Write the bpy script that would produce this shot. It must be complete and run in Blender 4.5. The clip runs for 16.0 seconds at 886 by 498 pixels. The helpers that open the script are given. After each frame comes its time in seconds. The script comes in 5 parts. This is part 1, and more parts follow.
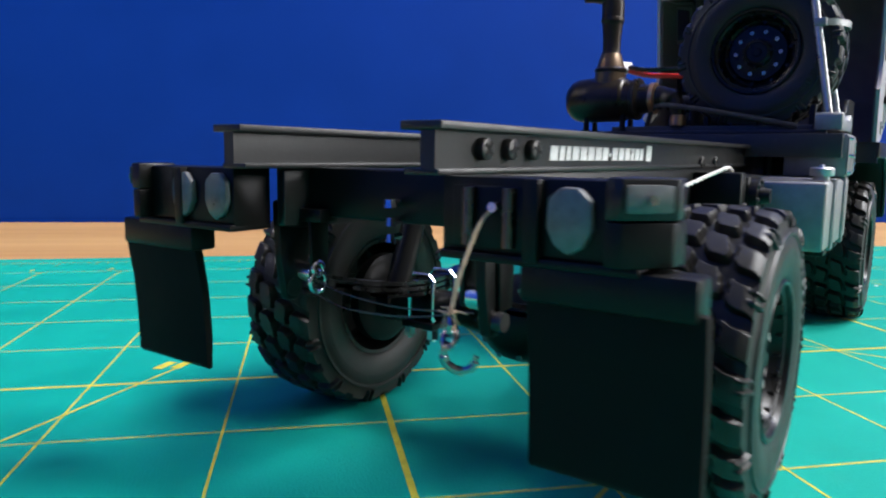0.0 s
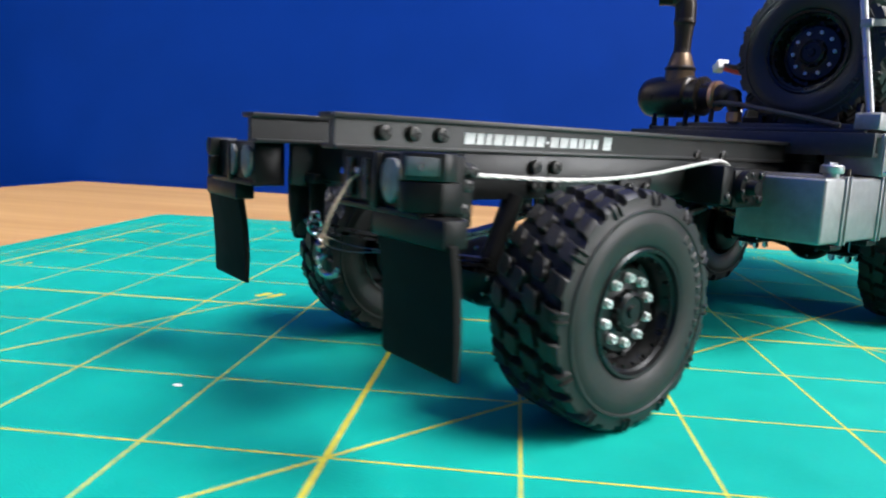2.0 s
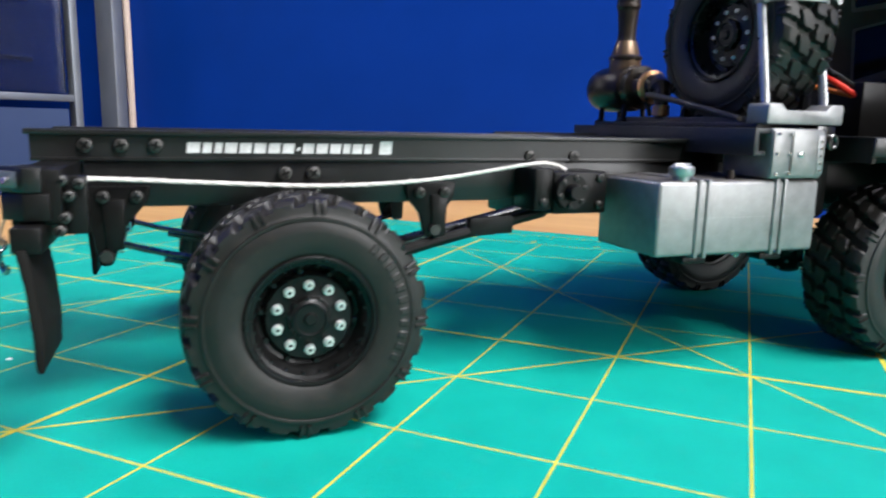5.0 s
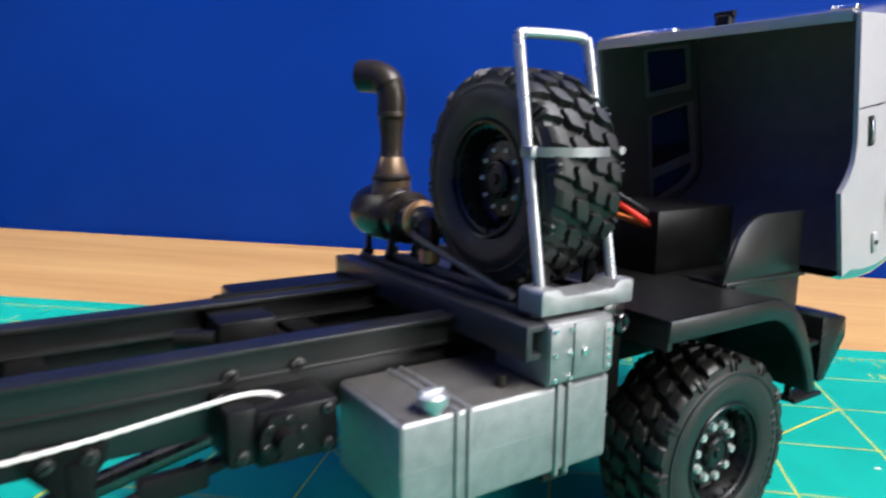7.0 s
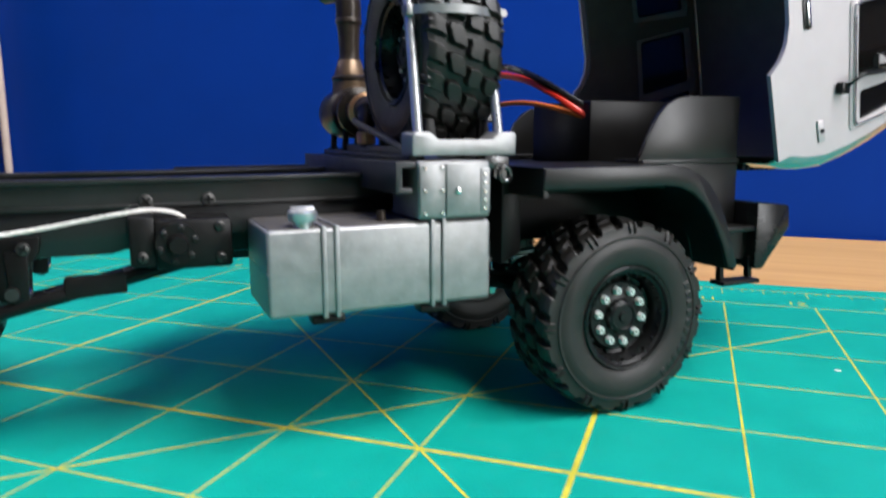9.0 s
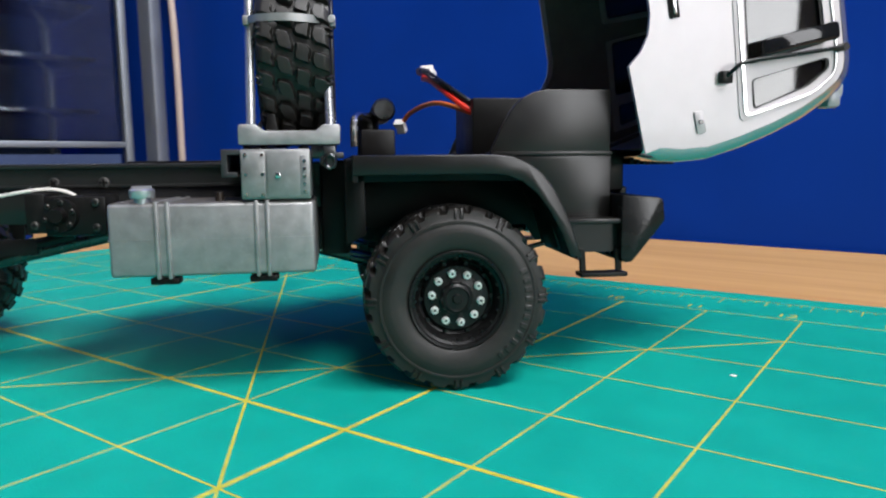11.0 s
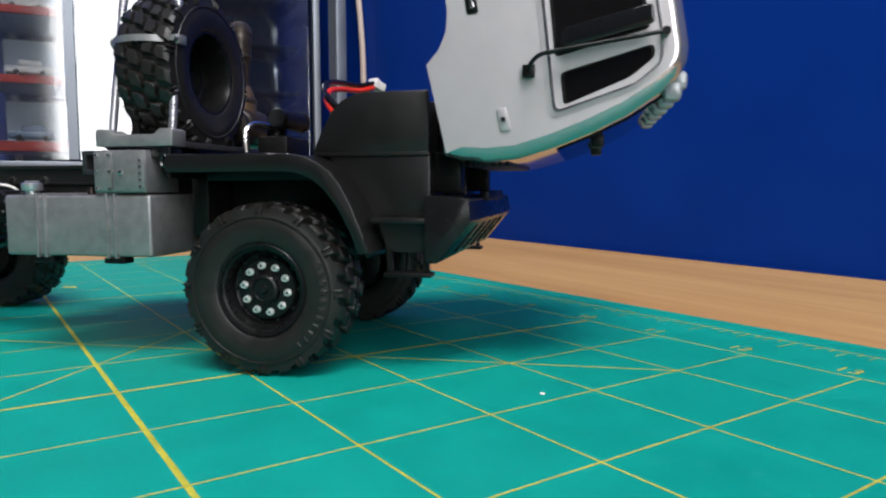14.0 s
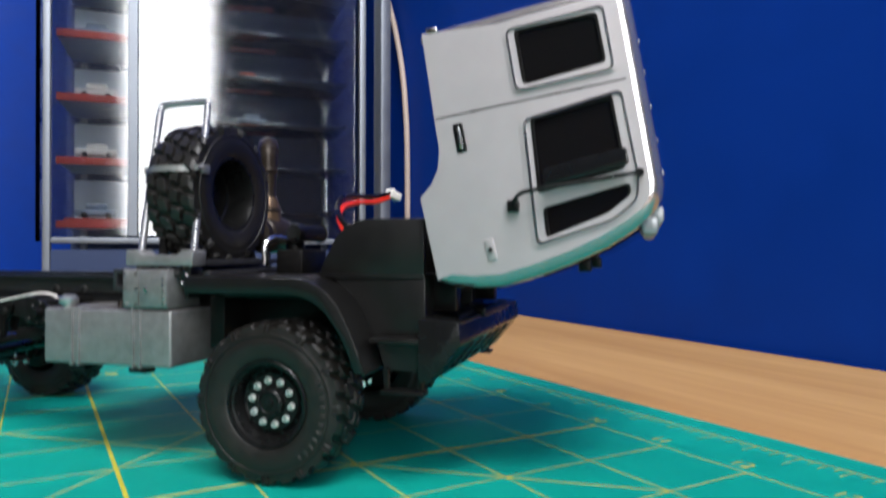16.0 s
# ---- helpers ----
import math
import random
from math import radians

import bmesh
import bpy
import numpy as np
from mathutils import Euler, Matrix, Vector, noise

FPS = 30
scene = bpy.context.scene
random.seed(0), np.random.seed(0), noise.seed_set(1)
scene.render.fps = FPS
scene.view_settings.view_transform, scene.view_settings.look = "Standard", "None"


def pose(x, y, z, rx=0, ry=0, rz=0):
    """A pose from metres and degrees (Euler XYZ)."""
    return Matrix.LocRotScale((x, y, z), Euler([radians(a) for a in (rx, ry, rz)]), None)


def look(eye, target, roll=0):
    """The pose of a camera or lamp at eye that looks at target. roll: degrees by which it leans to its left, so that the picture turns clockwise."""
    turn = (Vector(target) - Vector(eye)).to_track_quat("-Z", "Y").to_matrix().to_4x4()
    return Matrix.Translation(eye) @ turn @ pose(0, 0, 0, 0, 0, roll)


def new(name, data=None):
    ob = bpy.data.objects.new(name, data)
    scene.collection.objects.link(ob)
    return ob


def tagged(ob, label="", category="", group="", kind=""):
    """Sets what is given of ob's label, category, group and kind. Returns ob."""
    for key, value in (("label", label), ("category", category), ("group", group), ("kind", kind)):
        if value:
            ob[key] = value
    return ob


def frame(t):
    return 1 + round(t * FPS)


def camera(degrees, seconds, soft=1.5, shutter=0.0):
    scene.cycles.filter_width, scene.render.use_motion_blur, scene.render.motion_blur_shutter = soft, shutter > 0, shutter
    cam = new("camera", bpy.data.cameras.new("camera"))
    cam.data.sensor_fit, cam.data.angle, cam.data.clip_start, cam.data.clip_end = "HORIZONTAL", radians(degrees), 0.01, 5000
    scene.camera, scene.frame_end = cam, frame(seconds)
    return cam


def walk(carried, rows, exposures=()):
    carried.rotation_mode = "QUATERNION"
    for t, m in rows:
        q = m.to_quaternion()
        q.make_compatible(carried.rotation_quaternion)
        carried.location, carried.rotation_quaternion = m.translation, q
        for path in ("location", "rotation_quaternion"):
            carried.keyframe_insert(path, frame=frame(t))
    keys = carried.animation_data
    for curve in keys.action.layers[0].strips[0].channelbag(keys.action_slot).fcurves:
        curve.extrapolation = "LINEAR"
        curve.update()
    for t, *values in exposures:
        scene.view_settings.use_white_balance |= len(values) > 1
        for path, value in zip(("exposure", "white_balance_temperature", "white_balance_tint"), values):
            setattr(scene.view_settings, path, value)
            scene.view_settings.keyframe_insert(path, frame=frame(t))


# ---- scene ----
cam = camera(64.92, 16.0, soft=2.1, shutter=0.8)
PATH = [
    ( 0.0, -0.08886, -0.12974, 0.04174, 82.26, -0.73, -11.10),
    ( 0.5, -0.08313, -0.14220, 0.04091, 82.88, -0.69, -7.59),
    ( 1.0, -0.07687, -0.15032, 0.04043, 82.60, -0.66, -4.53),
    ( 1.5, -0.06861, -0.15910, 0.04254, 82.54, -1.61, 0.13),
    ( 2.0, -0.05383, -0.15987, 0.04176, 81.04, -2.60, 6.00),
    ( 2.5, -0.03623, -0.15699, 0.04191, 80.67, -2.68, 9.65),
    ( 3.0, -0.02477, -0.15317, 0.04122, 80.18, -2.83, 13.59),
    ( 3.2, -0.01895, -0.15161, 0.04129, 80.47, -2.60, 15.67),
    ( 5.5, 0.02831, -0.13592, 0.05253, 79.73, -1.22, 23.37),
    ( 6.0, 0.03330, -0.12646, 0.06399, 80.41, -0.90, 21.76),
    ( 6.5, 0.03159, -0.11026, 0.07382, 80.28, -0.58, 16.14),
    ( 7.0, 0.02734, -0.09464, 0.07472, 79.98, -0.67, 10.54),
    ( 7.2, 0.02747, -0.09113, 0.07624, 80.47, -0.80, 9.60),
    ( 7.5, 0.03197, -0.09298, 0.07470, 79.98, -1.11, 11.39),
    ( 8.0, 0.04633, -0.09637, 0.06690, 80.11, -0.64, 14.89),
    ( 8.5, 0.05508, -0.10065, 0.06323, 80.69, -0.51, 17.40),
    ( 9.0, 0.06621, -0.10069, 0.05107, 80.82, 0.21, 19.90),
    ( 9.5, 0.07765, -0.09900, 0.04709, 81.90, 0.57, 23.17),
    (10.0, 0.09533, -0.09521, 0.04752, 82.62, 1.02, 27.21),
    (10.2, 0.10386, -0.09248, 0.04786, 82.60, 1.01, 28.61),
    (12.3, 0.15851, -0.06007, 0.03933, 84.46, -0.02, 46.03),
    (12.5, 0.16331, -0.05563, 0.03929, 85.13, -0.03, 47.09),
    (13.0, 0.17196, -0.04581, 0.03962, 85.16, -0.04, 50.63),
    (13.5, 0.18421, -0.03314, 0.03892, 85.48, -0.01, 53.86),
    (14.0, 0.19363, -0.02228, 0.03908, 84.95, 0.07, 55.53),
    (14.5, 0.20043, -0.01608, 0.03919, 85.73, 0.09, 58.87),
    (15.0, 0.20475, -0.01336, 0.03949, 86.59, -0.28, 59.72),
    (15.5, 0.20581, -0.01438, 0.04323, 88.18, -1.07, 60.03),
    (16.0, 0.20654, -0.01623, 0.05174, 90.13, -0.10, 59.78),
]
walk(cam, [(t, pose(*p)) for t, *p in PATH],
     [(0, 0.28), (1.0, 0.42), (2.0, 0.45), (3.0, 0.38), (5.5, 0.4), (6.5, 0.45), (8.0, 0.35), (9.0, 0.15), (10.0, 0.1), (12.5, -0.4), (14.5, -0.36), (16.0, -0.28)])

# ---- world and light ----
world = bpy.data.worlds.new("sky")
scene.world = world
world.use_nodes = True
_n = world.node_tree.nodes
_sky = _n.new("ShaderNodeTexSky")
_sky.sky_type, _sky.sun_disc = "NISHITA", False
_sky.sun_elevation, _sky.sun_rotation = radians(35), radians(200)
world.node_tree.links.new(_sky.outputs[0], _n["Background"].inputs[0])
_n["Background"].inputs[1].default_value = 0.12
WIN_X, WIN_Y0, WIN_Y1, WIN_Z0, WIN_Z1 = 0.90, -0.359, -0.09, 0.0764, 0.857   # lower light, at much lower power
TOP_Y0, TOP_Y1, TOP_Z0, TOP_Z1 = -0.86, 0.30, 1.12, 2.02                    # unseen upper opening, added for steep soft light


def area(name, m, sx, sy, watts, col):
    d = bpy.data.lights.new(name, "AREA")
    d.shape, d.size, d.size_y, d.energy, d.color = "RECTANGLE", sx, sy, watts, col
    ob = new(name, d)
    ob.matrix_world = m
    return ob


# second row is the added upper lamp, which gives most of the light
for y0, y1, z0, z1, watts in ((WIN_Y0, WIN_Y1, WIN_Z0, WIN_Z1, 8), (TOP_Y0, TOP_Y1, TOP_Z0, TOP_Z1, 114)):
    ym, zm = (y0 + y1) / 2, (z0 + z1) / 2
    area("window_and_added_daylight", look((WIN_X + 0.03, ym, zm), (0, ym, zm)), y1 - y0, z1 - z0, watts, (0.98, 0.98, 1.0))


# ---- materials ----
def mat(name, col, rough=0.5, metal=0.0, vary=0.15, scale=400.0, bump=0.0, bump_scale=1500.0, rvary=0.1, spec=0.3, coat=0.0, dust=0.0, dust_col=(0.35, 0.33, 0.3)):
    """A painted, moulded or metal surface: colour mottled at two scales, uneven gloss, fine relief and specks of dust."""
    m = bpy.data.materials.new(name)
    m.use_nodes = True
    nt = m.node_tree
    b = nt.nodes["Principled BSDF"]
    tc = nt.nodes.new("ShaderNodeTexCoord")
    n1 = nt.nodes.new("ShaderNodeTexNoise")
    n1.inputs["Scale"].default_value, n1.inputs["Detail"].default_value = scale, 6
    n2 = nt.nodes.new("ShaderNodeTexNoise")
    n2.inputs["Scale"].default_value, n2.inputs["Detail"].default_value = scale / 7, 3
    for n in (n1, n2):
        nt.links.new(tc.outputs["Object"], n.inputs["Vector"])
    add = nt.nodes.new("ShaderNodeMath")
    add.operation = "ADD"
    nt.links.new(n1.outputs[0], add.inputs[0]), nt.links.new(n2.outputs[0], add.inputs[1])
    ramp = nt.nodes.new("ShaderNodeMapRange")
    ramp.inputs[1].default_value, ramp.inputs[2].default_value = 0.6, 1.4
    ramp.inputs[3].default_value, ramp.inputs[4].default_value = 1 - vary, 1 + vary
    nt.links.new(add.outputs[0], ramp.inputs[0])
    mul = nt.nodes.new("ShaderNodeMix")
    mul.data_type, mul.blend_type = "RGBA", "MULTIPLY"
    mul.inputs[0].default_value = 1.0
    mul.inputs[6].default_value = (*col, 1)
    nt.links.new(ramp.outputs[0], mul.inputs[7])
    out = mul.outputs[2]
    if dust > 0:
        n3 = nt.nodes.new("ShaderNodeTexNoise")
        n3.inputs["Scale"].default_value, n3.inputs["Detail"].default_value = scale * 3, 8
        nt.links.new(tc.outputs["Object"], n3.inputs["Vector"])
        r3 = nt.nodes.new("ShaderNodeMapRange")
        r3.inputs[1].default_value, r3.inputs[2].default_value, r3.inputs[4].default_value = 0.55, 0.8, dust
        nt.links.new(n3.outputs[0], r3.inputs[0])
        mx = nt.nodes.new("ShaderNodeMix")
        mx.data_type = "RGBA"
        nt.links.new(r3.outputs[0], mx.inputs[0]), nt.links.new(out, mx.inputs[6])
        mx.inputs[7].default_value = (*dust_col, 1)
        out = mx.outputs[2]
    nt.links.new(out, b.inputs["Base Color"])
    b.inputs["Metallic"].default_value = metal
    b.inputs["Specular IOR Level"].default_value = spec
    b.inputs["Coat Weight"].default_value, b.inputs["Coat Roughness"].default_value = coat, 0.08
    rr = nt.nodes.new("ShaderNodeMapRange")
    rr.inputs[1].default_value, rr.inputs[2].default_value = 0.6, 1.4
    rr.inputs[3].default_value, rr.inputs[4].default_value = max(0.02, rough - rvary), min(1, rough + rvary)
    nt.links.new(add.outputs[0], rr.inputs[0]), nt.links.new(rr.outputs[0], b.inputs["Roughness"])
    if bump > 0:
        n4 = nt.nodes.new("ShaderNodeTexNoise")
        n4.inputs["Scale"].default_value, n4.inputs["Detail"].default_value = bump_scale, 5
        nt.links.new(tc.outputs["Object"], n4.inputs["Vector"])
        bp = nt.nodes.new("ShaderNodeBump")
        bp.inputs["Strength"].default_value, bp.inputs["Distance"].default_value = bump, 0.0002
        nt.links.new(n4.outputs[0], bp.inputs["Height"]), nt.links.new(bp.outputs[0], b.inputs["Normal"])
    return m


def glass_mat(name, col, rough=0.02, ior=1.45, clear=1.0):
    m = bpy.data.materials.new(name)
    m.use_nodes = True
    nt = m.node_tree
    b = nt.nodes["Principled BSDF"]
    b.inputs["Base Color"].default_value = (*col, 1)
    b.inputs["Roughness"].default_value, b.inputs["Transmission Weight"].default_value, b.inputs["IOR"].default_value = rough, clear, ior
    return m


def wood_mat(name, a, c):
    m = bpy.data.materials.new(name)
    m.use_nodes = True
    nt = m.node_tree
    b = nt.nodes["Principled BSDF"]
    tc = nt.nodes.new("ShaderNodeTexCoord")
    mp = nt.nodes.new("ShaderNodeMapping")
    mp.inputs["Scale"].default_value = (6, 90, 90)
    n1 = nt.nodes.new("ShaderNodeTexNoise")
    n1.inputs["Scale"].default_value, n1.inputs["Detail"].default_value, n1.inputs["Distortion"].default_value = 1.6, 7, 0.6
    n2 = nt.nodes.new("ShaderNodeTexNoise")
    n2.inputs["Scale"].default_value = 0.35
    nt.links.new(tc.outputs["Object"], mp.inputs[0])
    for n in (n1, n2):
        nt.links.new(mp.outputs[0], n.inputs["Vector"])
    ad = nt.nodes.new("ShaderNodeMath")
    ad.operation = "ADD"
    nt.links.new(n1.outputs[0], ad.inputs[0]), nt.links.new(n2.outputs[0], ad.inputs[1])
    cr = nt.nodes.new("ShaderNodeMapRange")
    cr.inputs[1].default_value, cr.inputs[2].default_value = 0.75, 1.3
    nt.links.new(ad.outputs[0], cr.inputs[0])
    mx = nt.nodes.new("ShaderNodeMix")
    mx.data_type = "RGBA"
    mx.inputs[6].default_value, mx.inputs[7].default_value = (*a, 1), (*c, 1)
    nt.links.new(cr.outputs[0], mx.inputs[0]), nt.links.new(mx.outputs[2], b.inputs["Base Color"])
    b.inputs["Roughness"].default_value, b.inputs["Specular IOR Level"].default_value = 0.5, 0.25
    bp = nt.nodes.new("ShaderNodeBump")
    bp.inputs["Strength"].default_value, bp.inputs["Distance"].default_value = 0.15, 0.0004
    nt.links.new(n1.outputs[0], bp.inputs["Height"]), nt.links.new(bp.outputs[0], b.inputs["Normal"])
    return m


M_WALL = mat("blue_wall_paint", (0.0, 0.033, 0.27), 0.6, vary=0.12, scale=30, bump=0.25, bump_scale=500, spec=0.12)
M_PLASTER = mat("grey_plaster", (0.16, 0.155, 0.15), 0.8, vary=0.05, scale=20, bump=0.2, bump_scale=300)
M_CREAM = mat("grey_wall_paint", (0.12, 0.118, 0.115), 0.7, vary=0.06, scale=20, bump=0.2, bump_scale=300)
M_FLOOR = mat("grey_floor", (0.16, 0.13, 0.1), 0.6, vary=0.2, scale=12)
M_WOOD = wood_mat("beech_laminate", (0.50, 0.265, 0.09), (0.61, 0.36, 0.135))
M_MAT = mat("green_mat_pvc", (0.0, 0.288, 0.224), 0.6, vary=0.14, scale=90, bump=0.5, bump_scale=2500, rvary=0.08, dust=0.06, dust_col=(0.11, 0.38, 0.29), spec=0.22)
M_PRINT = mat("yellow_print", (0.5, 0.44, 0.04), 0.55, vary=0.35, scale=900, dust=0.35, dust_col=(0.05, 0.33, 0.2))
M_BLACK = mat("black_moulded_plastic", (0.0045, 0.0042, 0.004), 0.38, vary=0.25, scale=300, bump=0.1, bump_scale=4000, rvary=0.08, dust=0.008, spec=0.2)
M_RAIL = mat("satin_black_rail", (0.008, 0.008, 0.0078), 0.36, vary=0.25, scale=300, bump=0.1, bump_scale=4000, rvary=0.08, dust=0.02, spec=0.5)
M_GUARD = mat("satin_black_plastic", (0.006, 0.0057, 0.0054), 0.33, vary=0.15, scale=300, bump=0.07, bump_scale=5000, rvary=0.05, dust=0.006, spec=0.42)
M_FLAP = mat("dull_black_rubber_sheet", (0.0075, 0.0068, 0.006), 0.75, vary=0.2, scale=250, bump=0.1, bump_scale=3000, dust=0.02, dust_col=(0.05, 0.04, 0.03), spec=0.12)
M_BUMPER = mat("semi_gloss_black_plastic", (0.007, 0.007, 0.007), 0.26, vary=0.2, scale=300, bump=0.08, bump_scale=5000, spec=0.3)
M_RUBBER = mat("black_rubber", (0.009, 0.008, 0.007), 0.46, vary=0.3, scale=350, bump=0.14, bump_scale=3500, dust=0.25, dust_col=(0.05, 0.032, 0.02), spec=0.42)
M_RIM = mat("gloss_black_rim", (0.005, 0.005, 0.005), 0.3, vary=0.2, dust=0.01, spec=0.25)
M_SILVER = mat("brushed_silver_paint", (0.272, 0.27, 0.268), 0.44, metal=0.65, vary=0.24, scale=420, bump=0.15, bump_scale=4000, dust=0.16, dust_col=(0.5, 0.5, 0.5))
M_CAB = mat("silver_cab_paint", (0.44, 0.408, 0.414), 0.52, metal=0.55, vary=0.05, scale=250, bump=0.05, bump_scale=9000, rvary=0.03, coat=0.2)
M_CABGLOSS = mat("polished_silver_paint", (0.46, 0.44, 0.45), 0.2, metal=0.85, vary=0.03, scale=250, rvary=0.02, coat=1.0)
# grey of the carrier rod; on the tank it paints in a shaded top
M_ROD_TOPSHADE = mat("dark_grey_rod_and_tank_shade", (0.085, 0.078, 0.072), 0.5, metal=0.25, vary=0.3, scale=350, bump=0.15, bump_scale=4000, dust=0.1)
M_CHROME = mat("bright_chrome", (0.68, 0.68, 0.68), 0.22, metal=1.0, vary=0.06)
M_STEEL = mat("dark_screw_steel", (0.10, 0.10, 0.10), 0.3, metal=1.0, vary=0.3)
M_SCREW = mat("blackened_screw_head", (0.07, 0.068, 0.065), 0.42, metal=0.85, vary=0.3, scale=600)
M_TITAN = mat("grey_aluminium", (0.22, 0.24, 0.27), 0.5, metal=0.8, vary=0.08, scale=60)
M_BRONZE = mat("worn_bronze_paint", (0.11, 0.072, 0.044), 0.36, metal=0.6, vary=0.45, scale=260)
M_PIPE = mat("weathered_bronze_black", (0.028, 0.021, 0.016), 0.34, metal=0.35, vary=0.5, scale=220, dust=0.12, dust_col=(0.22, 0.14, 0.08))
M_WHITE = mat("white_nylon", (0.75, 0.73, 0.68), 0.5, vary=0.08)
M_MARK = mat("white_print", (0.55, 0.55, 0.54), 0.6, vary=0.3, scale=1500)
M_RED = mat("red_silicone", (0.62, 0.025, 0.012), 0.4, vary=0.1)
M_ORANGE = mat("orange_silicone", (0.55, 0.13, 0.02), 0.45, vary=0.1)
M_STRING = mat("white_cord", (0.62, 0.59, 0.55), 0.85, vary=0.3, scale=1500)
M_BEIGE = mat("beige_cord", (0.42, 0.30, 0.21), 0.9, vary=0.35, scale=1500)
M_HOOK = mat("dark_plated_hook", (0.3, 0.3, 0.3), 0.2, metal=1.0, vary=0.2)
M_TINT = mat("smoked_window", (0.008, 0.008, 0.009), 0.06, vary=0.1, rvary=0.02)
M_LENS = mat("clear_lens", (0.12, 0.12, 0.12), 0.35, vary=0.45, scale=900, spec=0.6)
M_GLASS = glass_mat("cabinet_glass", (0.9, 0.95, 0.95), 0.01)
M_DOORGLASS = glass_mat("dusty_door_glass", (0.92, 0.95, 0.97), 0.065, 1.75)
M_DECK = mat("dark_grey_plate", (0.017, 0.017, 0.019), 0.42, vary=0.25, scale=250, bump=0.1, bump_scale=4000, spec=0.5, dust=0.05)
M_LINING = mat("dark_grey_lining", (0.15, 0.13, 0.12), 0.5, vary=0.2, scale=200, dust=0.05)
M_HOOP = mat("satin_silver_tube", (0.46, 0.46, 0.47), 0.3, metal=0.8, vary=0.12, scale=400)
M_NUT = mat("plated_nut", (0.74, 0.73, 0.71), 0.3, metal=0.7, vary=0.1)
M_CLEAR = mat("clear_moulded_lens", (0.24, 0.25, 0.26), 0.2, vary=0.4, scale=700, bump=0.6, bump_scale=900, spec=0.8)
M_COPPER = mat("copper_tinted_paint", (0.5, 0.28, 0.14), 0.35, metal=0.7, vary=0.25, scale=300)
M_NAVY = mat("dark_blue_panel", (0.025, 0.042, 0.10), 0.5, vary=0.15, scale=20)
M_CABLE = mat("cream_cable", (0.40, 0.32, 0.27), 0.5, vary=0.1)


# ---- mesh helpers (millimetres) ----
def part(name, bm, material, parent=None, label="", m=None, smooth=True, k=0.001):
    """Links a bmesh, in millimetres, as one mesh object under a thing or part."""
    bmesh.ops.remove_doubles(bm, verts=bm.verts, dist=1e-5)
    bmesh.ops.recalc_face_normals(bm, faces=bm.faces)
    for v in bm.verts:
        v.co *= k
    me = bpy.data.meshes.new(name)
    bm.to_mesh(me)
    bm.free()
    me.materials.append(material)
    if smooth:
        me.shade_smooth()
        me.set_sharp_from_angle(angle=radians(32))
    ob = new(name, me)
    if parent and parent.parent and parent.parent.parent:   # thing, part, sub-part: no deeper
        parent = parent.parent
    if parent:
        ob.parent = parent
    if m is not None:
        ob.matrix_basis = m
    if label:
        ob["label"] = label
    return ob


def B():
    return bmesh.new()


def box(bm, x0, x1, y0, y1, z0, z1, bev=0.0, seg=2):
    r = bmesh.ops.create_cube(bm, size=1)
    for v in r["verts"]:
        v.co = Vector(((x0 + x1) / 2 + v.co.x * (x1 - x0), (y0 + y1) / 2 + v.co.y * (y1 - y0), (z0 + z1) / 2 + v.co.z * (z1 - z0)))
    if bev:
        es = list({e for v in r["verts"] for e in v.link_edges})
        bmesh.ops.bevel(bm, geom=es, offset=bev, segments=seg, affect="EDGES", profile=0.5)
    return bm


def cyl(bm, p0, p1, r0, r1=None, seg=20, caps=True):
    r1 = r0 if r1 is None else r1
    p0, p1 = Vector(p0), Vector(p1)
    d = p1 - p0
    q = d.to_track_quat("Z", "Y").to_matrix().to_4x4()
    bmesh.ops.create_cone(bm, cap_ends=caps, segments=seg, radius1=r0, radius2=r1, depth=d.length,
                          matrix=Matrix.Translation((p0 + p1) / 2) @ q)
    return bm


def lathe(bm, prof, p0=(0, 0, 0), axis=(0, -1, 0), seg=48):
    """Turns a profile of (radius, way along the axis)."""
    q = Vector(axis).to_track_quat("Z", "Y").to_matrix()
    p0 = Vector(p0)
    rings = []
    for r, h in prof:
        if r < 1e-6:
            rings.append([bm.verts.new(p0 + q @ Vector((0, 0, h)))])
        else:
            rings.append([bm.verts.new(p0 + q @ Vector((r * math.cos(2 * math.pi * i / seg), r * math.sin(2 * math.pi * i / seg), h))) for i in range(seg)])
    for a, b in zip(rings, rings[1:]):
        for i in range(seg):
            j = (i + 1) % seg
            if len(a) == 1 and len(b) == 1:
                continue
            if len(a) == 1:
                bm.faces.new((a[0], b[i], b[j]))
            elif len(b) == 1:
                bm.faces.new((a[i], a[j], b[0]))
            else:
                bm.faces.new((a[i], a[j], b[j], b[i]))
    return bm


def prism(bm, pts, y0, y1, bev=0.0):
    """A side outline of (x, z) points, from y0 to y1."""
    vs = [bm.verts.new((x, y0, z)) for x, z in pts]
    f = bm.faces.new(vs)
    g = bmesh.ops.extrude_face_region(bm, geom=[f])
    nv = [v for v in g["geom"] if isinstance(v, bmesh.types.BMVert)]
    bmesh.ops.translate(bm, verts=nv, vec=(0, y1 - y0, 0))
    if bev:
        es = list({e for v in vs + nv for e in v.link_edges})
        bmesh.ops.bevel(bm, geom=es, offset=bev, segments=2, affect="EDGES", profile=0.5)
    return bm


